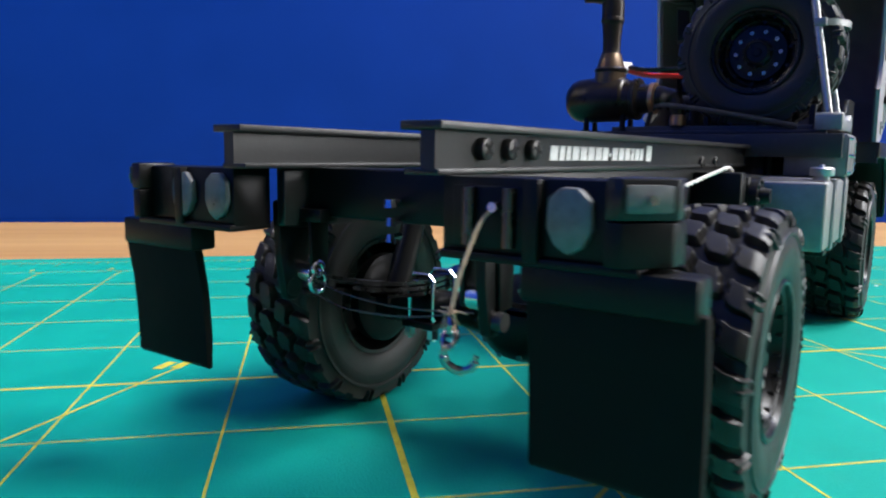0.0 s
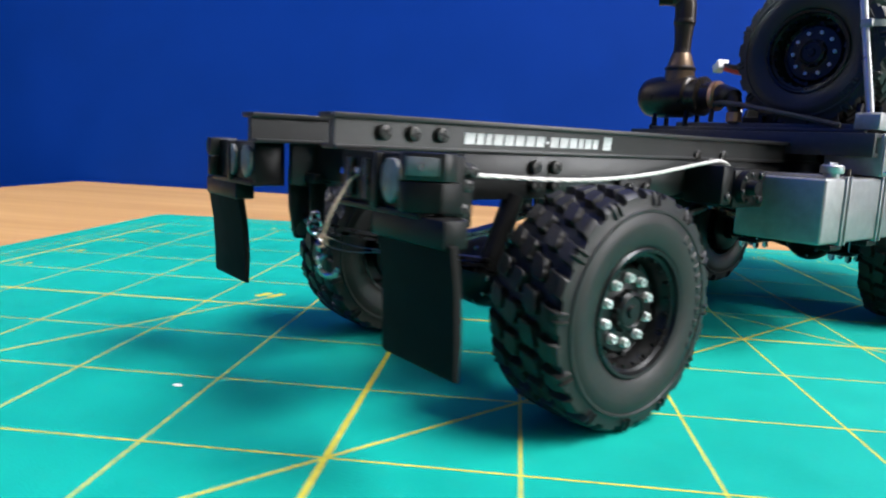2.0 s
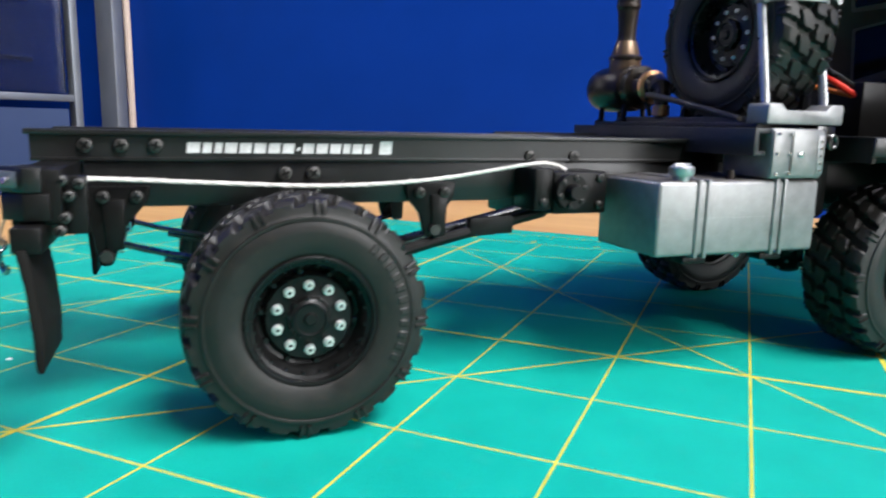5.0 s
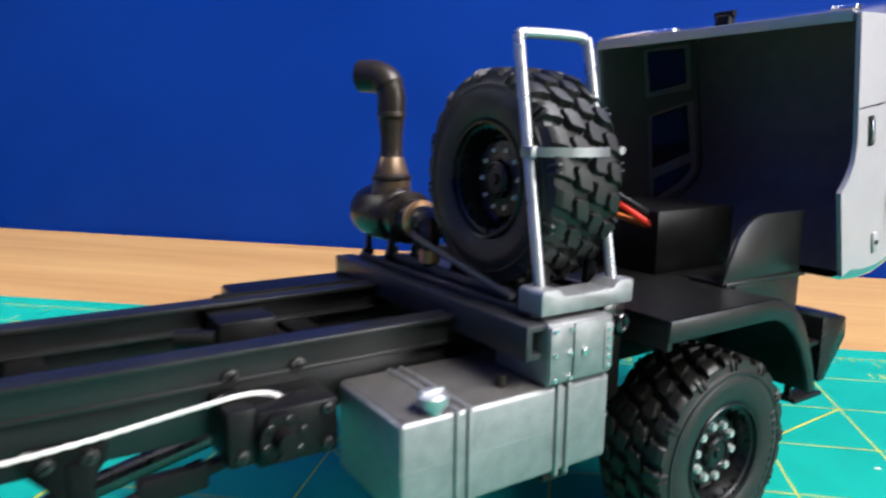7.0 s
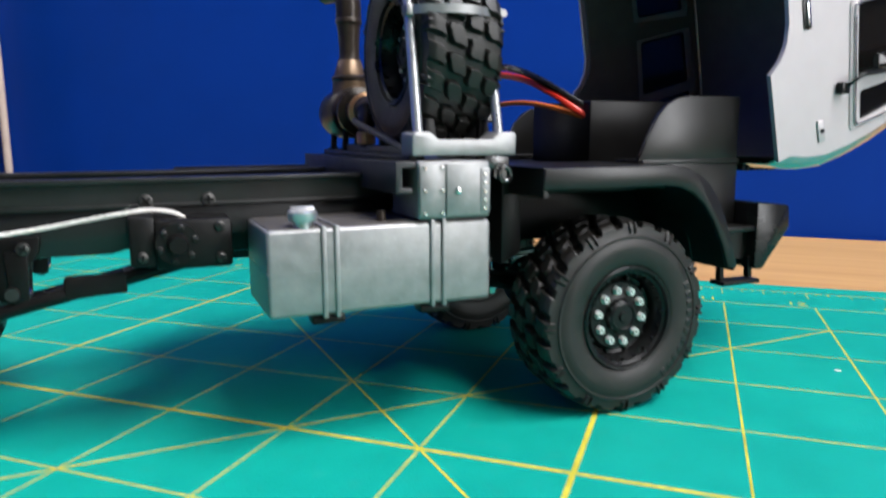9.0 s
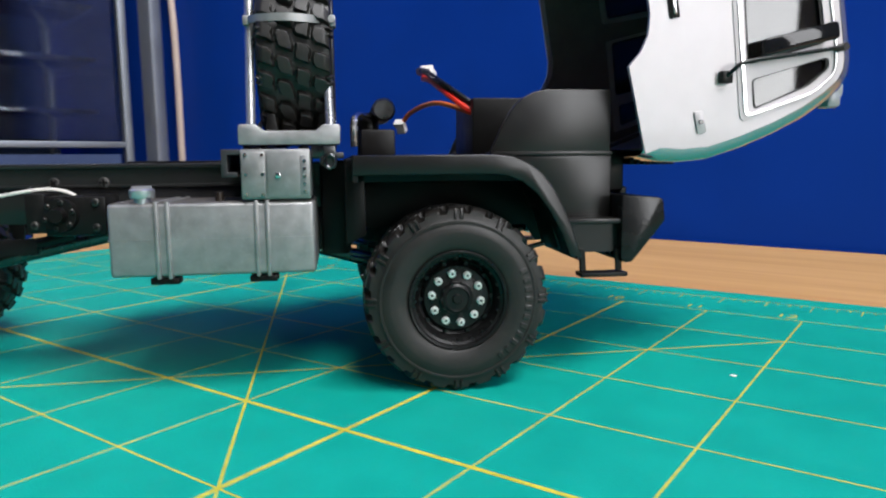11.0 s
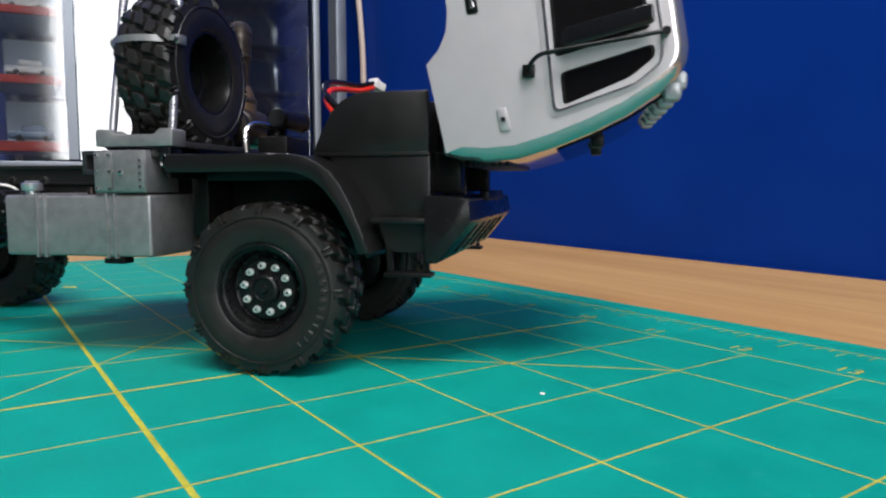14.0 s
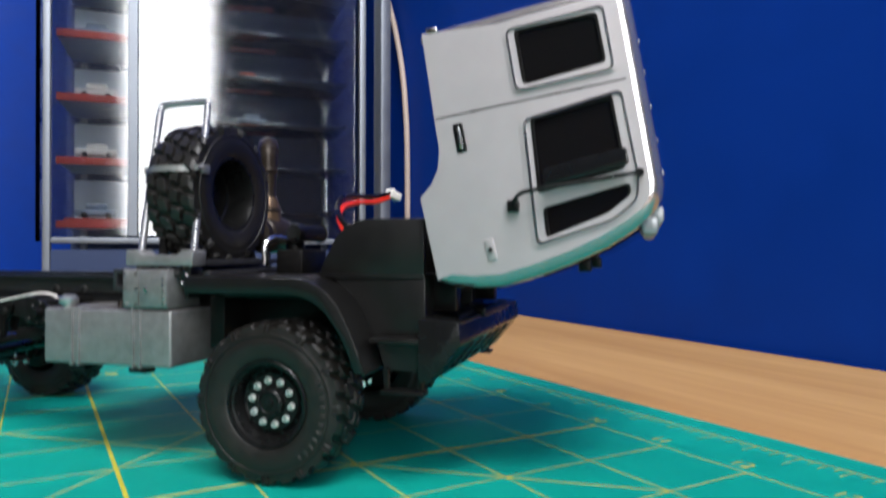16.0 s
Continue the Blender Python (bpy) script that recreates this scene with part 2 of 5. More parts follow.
def plate(bm, outer, holes, y0, y1):
    """A side panel with openings through it."""
    for y in (y0, y1):
        es = []
        for loop in [outer] + holes:
            vs = [bm.verts.new((x, y, z)) for x, z in loop]
            es += [bm.edges.new((vs[i], vs[(i + 1) % len(vs)])) for i in range(len(vs))]
        bmesh.ops.triangle_fill(bm, use_beauty=True, edges=es)
    for loop in [outer] + holes:
        n = len(loop)
        vs = [[bm.verts.new((x, y, z)) for x, z in loop] for y in (y0, y1)]
        for i in range(n):
            j = (i + 1) % n
            bm.faces.new((vs[0][i], vs[0][j], vs[1][j], vs[1][i]))
    return bm


def tube(bm, pts, r, seg=10, closed=False):
    pts = [Vector(p) for p in pts]
    n = len(pts)
    rings = []
    up = Vector((0.13, 0.21, 0.97))
    for i, p in enumerate(pts):
        a = pts[i - 1] if (i > 0 or closed) else p
        b = pts[(i + 1) % n] if (i < n - 1 or closed) else p
        t = (b - a).normalized()
        u = up - t * up.dot(t)
        if u.length < 0.1:
            u = Vector((1, 0, 0)) - t * t.x
        u.normalize()
        w = t.cross(u)
        up = u
        rr = r[i] if isinstance(r, (list, tuple)) else r
        rings.append([bm.verts.new(p + rr * (math.cos(2 * math.pi * k / seg) * u + math.sin(2 * math.pi * k / seg) * w)) for k in range(seg)])
    pairs = list(zip(rings, rings[1:])) + ([(rings[-1], rings[0])] if closed else [])
    for a, b in pairs:
        for k in range(seg):
            bm.faces.new((a[k], a[(k + 1) % seg], b[(k + 1) % seg], b[k]))
    if not closed:
        bm.faces.new(rings[0]), bm.faces.new(list(reversed(rings[-1])))
    return bm


def curve_pts(ctrl, n=8):
    """A smooth way through control points."""
    c = [Vector(p) for p in ctrl]
    c = [2 * c[0] - c[1]] + c + [2 * c[-1] - c[-2]]
    out = []
    for i in range(1, len(c) - 2):
        for k in range(n):
            t = k / n
            out.append(0.5 * ((2 * c[i]) + (c[i + 1] - c[i - 1]) * t + (2 * c[i - 1] - 5 * c[i] + 4 * c[i + 1] - c[i + 2]) * t * t
                              + (3 * c[i] - c[i - 1] - 3 * c[i + 1] + c[i + 2]) * t ** 3))
    out.append(c[-2])
    return out


def rounded(pts, r, n=4):
    """Rounds the corners of an outline of (x, z) points."""
    out = []
    k = len(pts)
    for i in range(k):
        p, a, b = Vector(pts[i]), Vector(pts[i - 1]), Vector(pts[(i + 1) % k])
        u, w = (a - p), (b - p)
        ru, rw = min(r, u.length * 0.45), min(r, w.length * 0.45)
        s, e = p + u.normalized() * ru, p + w.normalized() * rw
        for j in range(n + 1):
            t = j / n
            q = s * (1 - t) ** 2 + p * 2 * t * (1 - t) + e * t * t
            out.append((q.x, q.y))
    return out


IN = 25.4  # the mat is ruled in inches

# ---- the room ----
DESK_TURN = -3.8
desk_m = pose(0, 0, 0, 0, 0, DESK_TURN)   # desk and back wall share this turn
WALL_D = 0.3185                            # back wall, along the desk's own y


def slab(name, x0, x1, y0, y1, z0, z1, material, label, category, m=None, bev=0.0):
    ob = part(name, box(B(), x0, x1, y0, y1, z0, z1, bev), material, None, "", m, k=1.0)
    return tagged(ob, label, category, kind="structure")


slab("wall_back", -1.2, 1.6, WALL_D + 0.004, WALL_D + 0.12, -0.75, 2.1, M_WALL, "plain blue painted wall behind the desk", "wall", desk_m)
slab("wall_left", -1.2, -1.08, -2.2, WALL_D + 0.2, -0.75, 2.1, M_WALL, "plain blue painted wall behind the glass cabinet", "wall")
# front wall and ceiling are out of view, their greys chosen to hold bounce down
slab("bounce_wall_front", -1.08, WIN_X, -2.2, -2.08, -0.75, 2.1, M_CREAM, "unseen grey wall that closes the room and limits bounce light", "wall")
slab("ceiling", -1.2, 1.5, -2.2, 0.6, 2.1, 2.2, M_PLASTER, "unseen grey ceiling that closes the room and limits bounce light", "ceiling")
slab("floor", -1.2, 1.5, -2.2, 0.6, -0.85, -0.75, M_FLOOR, "dark brown floor", "floor")


def wall_with_window():
    bm = plate(B(), [(-2.2, -0.75), (0.45, -0.75), (0.45, 2.1), (-2.2, 2.1)],
               [[(WIN_Y0, WIN_Z0), (WIN_Y1, WIN_Z0), (WIN_Y1, WIN_Z1), (WIN_Y0, WIN_Z1)], [(TOP_Y0, TOP_Z0), (TOP_Y1, TOP_Z0), (TOP_Y1, TOP_Z1), (TOP_Y0, TOP_Z1)]], 0, 0.12)
    ob = part("wall_right", bm, M_PLASTER, None, "", Matrix.Translation((WIN_X + 0.12, 0, 0)) @ pose(0, 0, 0, 0, 0, 90), k=1.0)
    tagged(ob, "grey plastered wall with a window and an added upper light opening", "wall", kind="structure")


wall_with_window()
# desk: laminated top on two side panels
DX0, DX1, DY0 = -0.408, 0.85, -0.42
desk = tagged(new("desk"), "pale beech laminate desk against the blue wall", "desk")
desk.matrix_world = desk_m
part("desktop", box(B(), DX0, DX1, DY0, WALL_D, -0.0285, -0.0026, 0.0015), M_WOOD, desk, k=1.0)
for x in (DX0 + 0.03, DX1 - 0.05):
    part("side_panel", box(B(), x, x + 0.02, DY0 + 0.04, WALL_D - 0.03, -0.75, -0.0285), M_WOOD, desk, k=1.0)


# ---- the cutting mat ----
MX0, MX1, MY0, MY1 = -8.75, 16.3, -12.6, 6.27   # inches


def text_mesh(body, size, spacing=1.0):
    cu = bpy.data.curves.new("text", "FONT")
    cu.body, cu.size, cu.align_x, cu.align_y, cu.space_character = body, size, "CENTER", "CENTER", spacing
    ob = bpy.data.objects.new("text", cu)
    me = bpy.data.meshes.new_from_object(ob)
    bpy.data.objects.remove(ob)
    return me


def cutting_mat():
    top = tagged(new("cutting_mat"), "green cutting mat with a yellow inch grid on the desk", "cutting mat")
    r = rounded([(MX0 * IN, MY0 * IN), (MX1 * IN, MY0 * IN), (MX1 * IN, MY1 * IN), (MX0 * IN, MY1 * IN)], 6)
    bm = B()
    f = bm.faces.new([bm.verts.new((x, y, 0)) for x, y in r])
    g = bmesh.ops.extrude_face_region(bm, geom=[f])
    bmesh.ops.translate(bm, verts=[v for v in g["geom"] if isinstance(v, bmesh.types.BMVert)], vec=(0, 0, -2.6))
    part("sheet", bm, M_MAT, top)

    def strip(bm, a, b, w, z=0.03):
        a, b = Vector((*a, 0)) * IN, Vector((*b, 0)) * IN
        t = (b - a).normalized()
        n = Vector((-t.y, t.x, 0)) * w / 2
        bm.faces.new([bm.verts.new(p + Vector((0, 0, z))) for p in (a - n, b - n, b + n, a + n)])

    for n in range(0, 24):           # lines across the mat
        strip(bmx := B(), (n - 8, 5 - 17), (n - 8, 5.0 if n % 1 == 0 else 5), 0.95 if n % 5 == 0 else 0.42)
        part("grid_line", bmx, M_PRINT, top, smooth=False)
    for b in range(0, 18):
        strip(bmx := B(), (-8, 5 - b), (15, 5 - b), 0.95 if b % 5 == 0 and b else 0.42, 0.034)
        part("grid_line", bmx, M_PRINT, top, smooth=False)
    s3 = math.tan(radians(60))
    for a, b, w in (((4, 4), (-8, -8), 0.6), ((-3.2, 4.2), (5, -4), 0.5), ((-5 - 3.0, -0.57 - 3.0 * s3), (-5 + 0.62, -0.57 + 0.62 * s3), 0.6)):
        strip(bmx := B(), a, b, w, 0.038)
        part("angle_line", bmx, M_PRINT, top, smooth=False)
    for x in (-4.63, -4.5):   # unreadable angle mark
        strip(bmx := B(), (x, 0.33), (x + 0.09, 0.5), 2.0, 0.04)
        part("angle_mark", bmx, M_PRINT, top, smooth=False)
    bm = B()
    for i in range(0, 23 * 8 + 1):   # ruler along the far edge
        x = i / 8 - 8
        h = 0.34 if i % 8 == 0 else 0.24 if i % 4 == 0 else 0.17 if i % 2 == 0 else 0.11
        strip(bm, (x, 5.86), (x, 5.86 - h), 0.3, 0.03)
    strip(bm, (-8, 5.86), (15, 5.86), 0.35, 0.034)
    for i in range(0, 17 * 8 + 1):   # and along the short edge
        y = 5 - i / 8
        h = 0.34 if i % 8 == 0 else 0.24 if i % 4 == 0 else 0.17 if i % 2 == 0 else 0.11
        strip(bm, (-8.4, y), (-8.4 + h, y), 0.3, 0.03)
    tagged(part("ruler_scale", bm, M_PRINT, top, smooth=False), kind="stuff")
    for n in range(1, 24):
        me = text_mesh(str(n), 6.0)
        me.transform(Matrix.Scale(0.001, 4))
        me.materials.append(M_PRINT)
        ob = new("numeral", me)
        ob.parent = top
        ob.matrix_basis = pose((n - 8.18) * IN / 1000, 5.18 * IN / 1000, 0.00004)
    for n in range(1, 17):
        me = text_mesh(str(n), 6.0)
        me.transform(Matrix.Scale(0.001, 4))
        me.materials.append(M_PRINT)
        ob = new("numeral", me)
        ob.parent = top
        ob.matrix_basis = pose(-7.75 * IN / 1000, (n - 12 + 0.12) * IN / 1000, 0.00004)
    return top


cutting_mat()

# ---- the toy truck ----
truck = tagged(new("toy_truck"), "black scale model truck chassis with a tilted silver cab", "toy truck")
truck.matrix_world = pose(-0.06018, -0.03247, 0, 0, 0, 43.6)
WB, TR = 125.0, 18.1


# wheels
def tyre_mesh():
    """One moulded skin: beads, side walls with paired ribs and raised marks, and a four-row block tread."""
    w, nt, n = 7.0, 840, 24
    th = np.arange(nt) * 2 * math.pi / nt
    pitch = 2 * math.pi * 17.6 / n
    x = th * 17.6
    wall = [(9.3, w - 1.0), (9.7, w - 0.35), (10.3, w - 0.1), (11.6, w + 0.25), (12.6, w + 0.33), (13.1, w + 0.35), (13.2, w + 0.35), (14.4, w + 0.2), (14.5, w + 0.15), (14.8, w + 0.1),
            (14.9, w + 0.28), (15.25, w + 0.28), (15.35, w + 0.02), (15.75, w - 0.12), (15.85, w - 0.15), (16.3, w - 0.22), (16.75, w - 0.3)]
    rr, yy = [], []

    def smooth(v):
        v = np.clip(v, 0, 1)
        return v * v * (3 - 2 * v)

    def ribs(side):
        """Pairs of short bars at every other gap of the shoulder."""
        f = (x - side * 4.2 + (0.4 if side > 0 else 1.3)) % (2 * pitch)
        return np.maximum(smooth((0.3 - np.abs(f - 0.75)) / 0.12), smooth((0.3 - np.abs(f - 2.0)) / 0.12))

    def marks(side):
        """A stretch of raised, unreadable marks."""
        f = (np.degrees(th) + 40) % 360
        return np.where((f < 84) & (side < 0), smooth((2.3 - np.abs(f % 7.6 - 3.6)) / 0.6), 0)

    def side_rows(side, rows):
        for r, y in rows:
            out = np.zeros(nt)
            if 15.8 < r:
                out = 0.5 * ribs(side)
            elif 13.15 < r < 14.45:
                out = 0.16 * marks(side)
            rr.append(np.full(nt, r))
            yy.append(side * (y + out))

    side_rows(1, wall)
    for y in np.linspace(w - 0.32, -w + 0.32, 64):      # tread, shoulder to shoulder
        sway = 0.5 * np.abs((x / pitch) % 1 * 2 - 1)
        yb = y + sway - 0.25
        gap = np.min([np.abs(yb + 3.35) - 0.22, np.abs(yb) - 0.2, np.abs(yb - 3.35) - 0.22], axis=0)
        row = np.searchsorted([-3.35, 0.0, 3.35], yb)
        off = np.array([0.0, 0.05, -0.04, 0.04])[row]
        u = ((x + 0.56 * y + 0.2 * np.sin(y * 1.8 + 0.4)) / pitch - off) % 1
        half = np.where((row == 0) | (row == 3), 0.7, 0.58)
        cross = np.minimum(u, 1 - u) * pitch - half
        corner = np.hypot(np.maximum(0.75 - gap, 0), np.maximum(0.75 - cross, 0))     # blocks with rounded corners
        h = smooth((0.75 - corner) / 0.26)
        edge = max(0.0, abs(y) - 5.5)
        top = 18.12 - 0.02 * y * y * 0.4 - 0.42 * edge ** 1.6
        low = 16.8 - 0.2 * edge
        out = low + (top - low) * h
        if abs(y) > 5.9:
            out = np.maximum(out, low + (17.75 - low) * ribs(1 if y > 0 else -1))
        rr.append(out)
        yy.append(np.full(nt, y))
    side_rows(-1, list(reversed(wall)))
    rr, yy = np.array(rr), np.array(yy)
    m = len(rr)
    co = np.stack([rr * np.cos(th), yy, rr * np.sin(th)], -1).reshape(-1, 3) * 0.001
    j, i = np.meshgrid(np.arange(m - 1), np.arange(nt), indexing="ij")
    k = (i + 1) % nt
    quads = np.stack([j * nt + i, (j + 1) * nt + i, (j + 1) * nt + k, j * nt + k], -1).reshape(-1, 4)
    me = bpy.data.meshes.new("tyre")
    me.from_pydata(co.tolist(), [], quads.tolist())
    me.materials.append(M_RUBBER)
    me.shade_smooth()
    me.set_sharp_from_angle(angle=radians(38))
    return me


def rim_mesh(dp=0.0):
    w = 7.0
    prof = [(9.4, -w + 0.8), (9.7, -w + 0.3), (9.1, -w + 0.4), (8.6, -w + 2.0), (8.2, 0.0), (8.2, 0.9 - dp), (7.6, 1.4 - dp), (3.2, 1.4 - dp), (3.0, 0.2 - dp), (0, 0.2 - dp)]
    front = [(9.4, w - 0.8), (9.75, w - 0.25), (9.5, w + 0.05), (9.05, w - 0.05), (8.85, w - 0.7), (8.35, w - 0.95), (8.2, w - 1.6 - dp * 0.3), (7.8, w - 2.2 - dp * 0.6), (7.5, w - 3.9 - dp), (6.9, w - 4.2 - dp),
             (6.6, w - 3.4 - dp), (6.25, w - 3.0 - dp), (3.4, w - 3.0 - dp), (3.2, w - 2.9 - dp), (3.0, w - 1.9 - dp), (2.7, w - 1.6 - dp), (2.4, w - 1.5 - dp), (2.2, w - 1.8 - dp), (1.0, w - 1.8 - dp), (0.8, w - 1.4 - dp), (0, w - 1.4 - dp)]
    bm = B()
    lathe(bm, front, seg=56)
    lathe(bm, prof, seg=56)
    for i in range(10):     # raised webs between the nuts
        a = 2 * math.pi * (i + 0.5) / 10
        c, s = math.cos(a), math.sin(a)
        cyl(bm, (2.95 * c, -(w - 3.1 - dp), 2.95 * s), (2.95 * c, -(w - 1.75 - dp), 2.95 * s), 0.42, 0.36, 8)
        cyl(bm, (7.0 * c, -(w - 4.3 - dp), 7.0 * s), (7.0 * c, -(w - 3.3 - dp), 7.0 * s), 0.5, 0.4, 8)
    for i in range(20):     # small bolts round the inner lip
        a = 2 * math.pi * i / 20
        c, s = math.cos(a), math.sin(a)
        cyl(bm, (8.2 * c, -(w - 2.6), 8.2 * s), (8.2 * c, -(w - 1.15), 8.2 * s), 0.32, 0.28, 6)
    return bm


def nut_mesh():
    """A six-sided nut with a hole, on a washer."""
    bm = B()
    cyl(bm, (0, 0, 0), (0, -0.3, 0), 0.86, 0.86, 14)
    rows = []
    for y, ro, ri in ((-0.2, 0.76, 0), (-0.95, 0.76, 0), (-1.05, 0.68, 0), (-1.05, 0.34, 1), (-0.45, 0.32, 1)):
        rows.append([bm.verts.new((ro * (1 if ri or k % 2 == 0 else 0.87) * math.cos(math.pi * k / 6), y, ro * (1 if ri or k % 2 == 0 else 0.87) * math.sin(math.pi * k / 6))) for k in range(12)])
    for a, b in zip(rows, rows[1:]):
        for k in range(12):
            bm.faces.new((a[k], a[(k + 1) % 12], b[(k + 1) % 12], b[k]))
    return bm


def stud_mesh():
    return cyl(B(), (0, -0.4, 0), (0, -0.8, 0), 0.33, 0.28, 10)


WHEEL = {}


def shared(name, key, build, material, parent, label, m=None):
    """An object on a mesh that is built once."""
    if key not in WHEEL:
        o = part(name, build(), material, parent, label, m)
        WHEEL[key] = o.data
        return o
    o = new(name, WHEEL[key])
    o.parent = parent
    if m is not None:
        o.matrix_basis = m
    o["label"] = label
    return o


def wheel(name, m, label, dp=0.0):
    rim = shared(name, ("rim", dp), lambda: rim_mesh(dp), M_RIM, truck, label, m)
    if "tyre" not in WHEEL:
        WHEEL["tyre"] = tyre_mesh()
    shared("tyre", "tyre", None, M_RUBBER, rim, "chunky black rubber tyre")
    for i in range(10):
        a = 2 * math.pi * (i + 0.25) / 10
        nm = Matrix.Translation((0.0049 * math.cos(a), -0.0040 + dp / 1000, 0.0049 * math.sin(a))) @ Matrix.Scale(0.5 if dp else 0.93, 4)
        shared("wheel_nut", ("nut", dp), nut_mesh, M_NUT, rim, "small chrome nut", nm)
        shared("wheel_stud", ("stud", dp), stud_mesh, M_RIM, rim, "", nm)
    return rim


WY = 0.0303
for x in (0.0, WB / 1000):
    wheel("wheel", pose(x, -WY, TR / 1000, 0, 17 if x else -9, 0), "black dished wheel with chrome nuts")
    wheel("wheel", pose(x, WY, TR / 1000, 0, 5, 180), "black dished wheel with chrome nuts")
wheel("spare_wheel", pose(0.0952, -0.0136, 0.0662, 0, 8, -90), "black spare wheel strapped upright behind the cab", 0.6)


def screw(p, d, r=1.15, h=0.9, parent=truck, name="screw"):
    """A cross-head screw that points along d."""
    p, d = Vector(p), Vector(d).normalized()
    bm = B()
    q = d.to_track_quat("Z", "Y").to_matrix().to_4x4()
    lathe(bm, [(r, 0), (r, h - 0.25), (r * 0.93, h - 0.05), (r * 0.7, h + 0.06), (r * 0.0, h + 0.08)], p, d, 18)
    ob = part(name, bm, M_SCREW, parent)
    bm = B()
    for s in (0, 1):
        box(bm, -0.72 * r if s else -0.17 * r, 0.72 * r if s else 0.17 * r, -0.17 * r if s else -0.72 * r, 0.17 * r if s else 0.72 * r, 0, 0.1)
    bmesh.ops.transform(bm, matrix=Matrix.Translation(p + d * (h + 0.02)) @ q @ pose(0, 0, 0, 0, 0, (p.x * 137) % 90), verts=bm.verts)
    part("cross_slot", bm, M_BLACK, ob)
    return ob


# chassis rails: upper channel on a deeper lower rail
def rail(s):
    """s: -1 right, 1 left"""
    bm = B()
    yo, yi = s * 14.5, s * 12.9
    box(bm, -38, 128, min(yo, yi), max(yo, yi), 40.2, 44.0)
    box(bm, -38.6, 128, min(s * 11.0, s * 15.6), max(s * 11.0, s * 15.6), 43.9, 44.7, 0.15)
    box(bm, -38, 128, min(s * 11.0, s * 14.9), max(s * 11.0, s * 14.9), 39.9, 40.5, 0.12)
    part("upper_rail", bm, M_RAIL, truck)
    bm = B()
    prism(bm, [(-31, 40), (-31, 33), (-28, 32.6), (40, 32.6), (50, 35), (150, 35), (150, 40)], min(s * 12.6, s * 14.0), max(s * 12.6, s * 14.0), 0.2)
    part("lower_rail", bm, M_RAIL, truck)


rail(-1), rail(1)
for x in (-30.5, -25.5, -20.5):
    screw((x, -14.5, 42.3), (0, -1, 0), 1.1)
    screw((x, 14.5, 42.3), (0, 1, 0), 1.3)
for x, z in ((-0.5, 37.9), (4.3, 37.9), (-0.3, 34.9), (4.3, 34.9), (45.6, 40.9), (55.2, 40.9)):
    screw((x, -14.2, z), (0, -1, 0), 1.15)
    screw((x, 14.2, z), (0, 1, 0), 1.15)
# maker's mark, as plain white bars
xs = -16.0
for i, wd in enumerate((2.0, 1.4, 1.2, 1.9, 1.9, 1.9, 1.9, 1.9, 0.6, 1.9, 1.9, 1.9, 1.2, 1.7, 1.3, 2.2)):
    z0, z1 = (41.7, 42.2) if i == 8 else (41.1, 43.4) if i == 15 else (41.2, 42.9)
    sl = 0.25
    x0 = xs + (1.0 if i == 15 else 0)
    bm = prism(B(), [(x0, z0), (x0 + wd, z0), (x0 + wd + sl, z1), (x0 + sl, z1)], -14.6, -14.5)
    part("mark_bar", bm, M_MARK, truck, smooth=False)
    xs += wd + 0.42
# cross members
for x in (-27, 20, 62):
    part("cross_member", box(B(), x, x + 5, -12.8, 12.8, 34, 40, 0.4), M_BLACK, truck)


# steering servo between the rails
bm = box(B(), 49, 58.5, 2.5, 12.6, 33.5, 43.6, 0.5)
box(bm, 46.6, 60.8, 2.9, 12.2, 38.6, 39.8, 0.2)
servo = part("servo", bm, M_BLACK, truck)
cyl(bm := B(), (47.8, 1.0, 41.6), (42.6, 3.5, 41.8), 1.5, 1.5, 18)
part("servo_horn", bm, M_BLACK, servo)


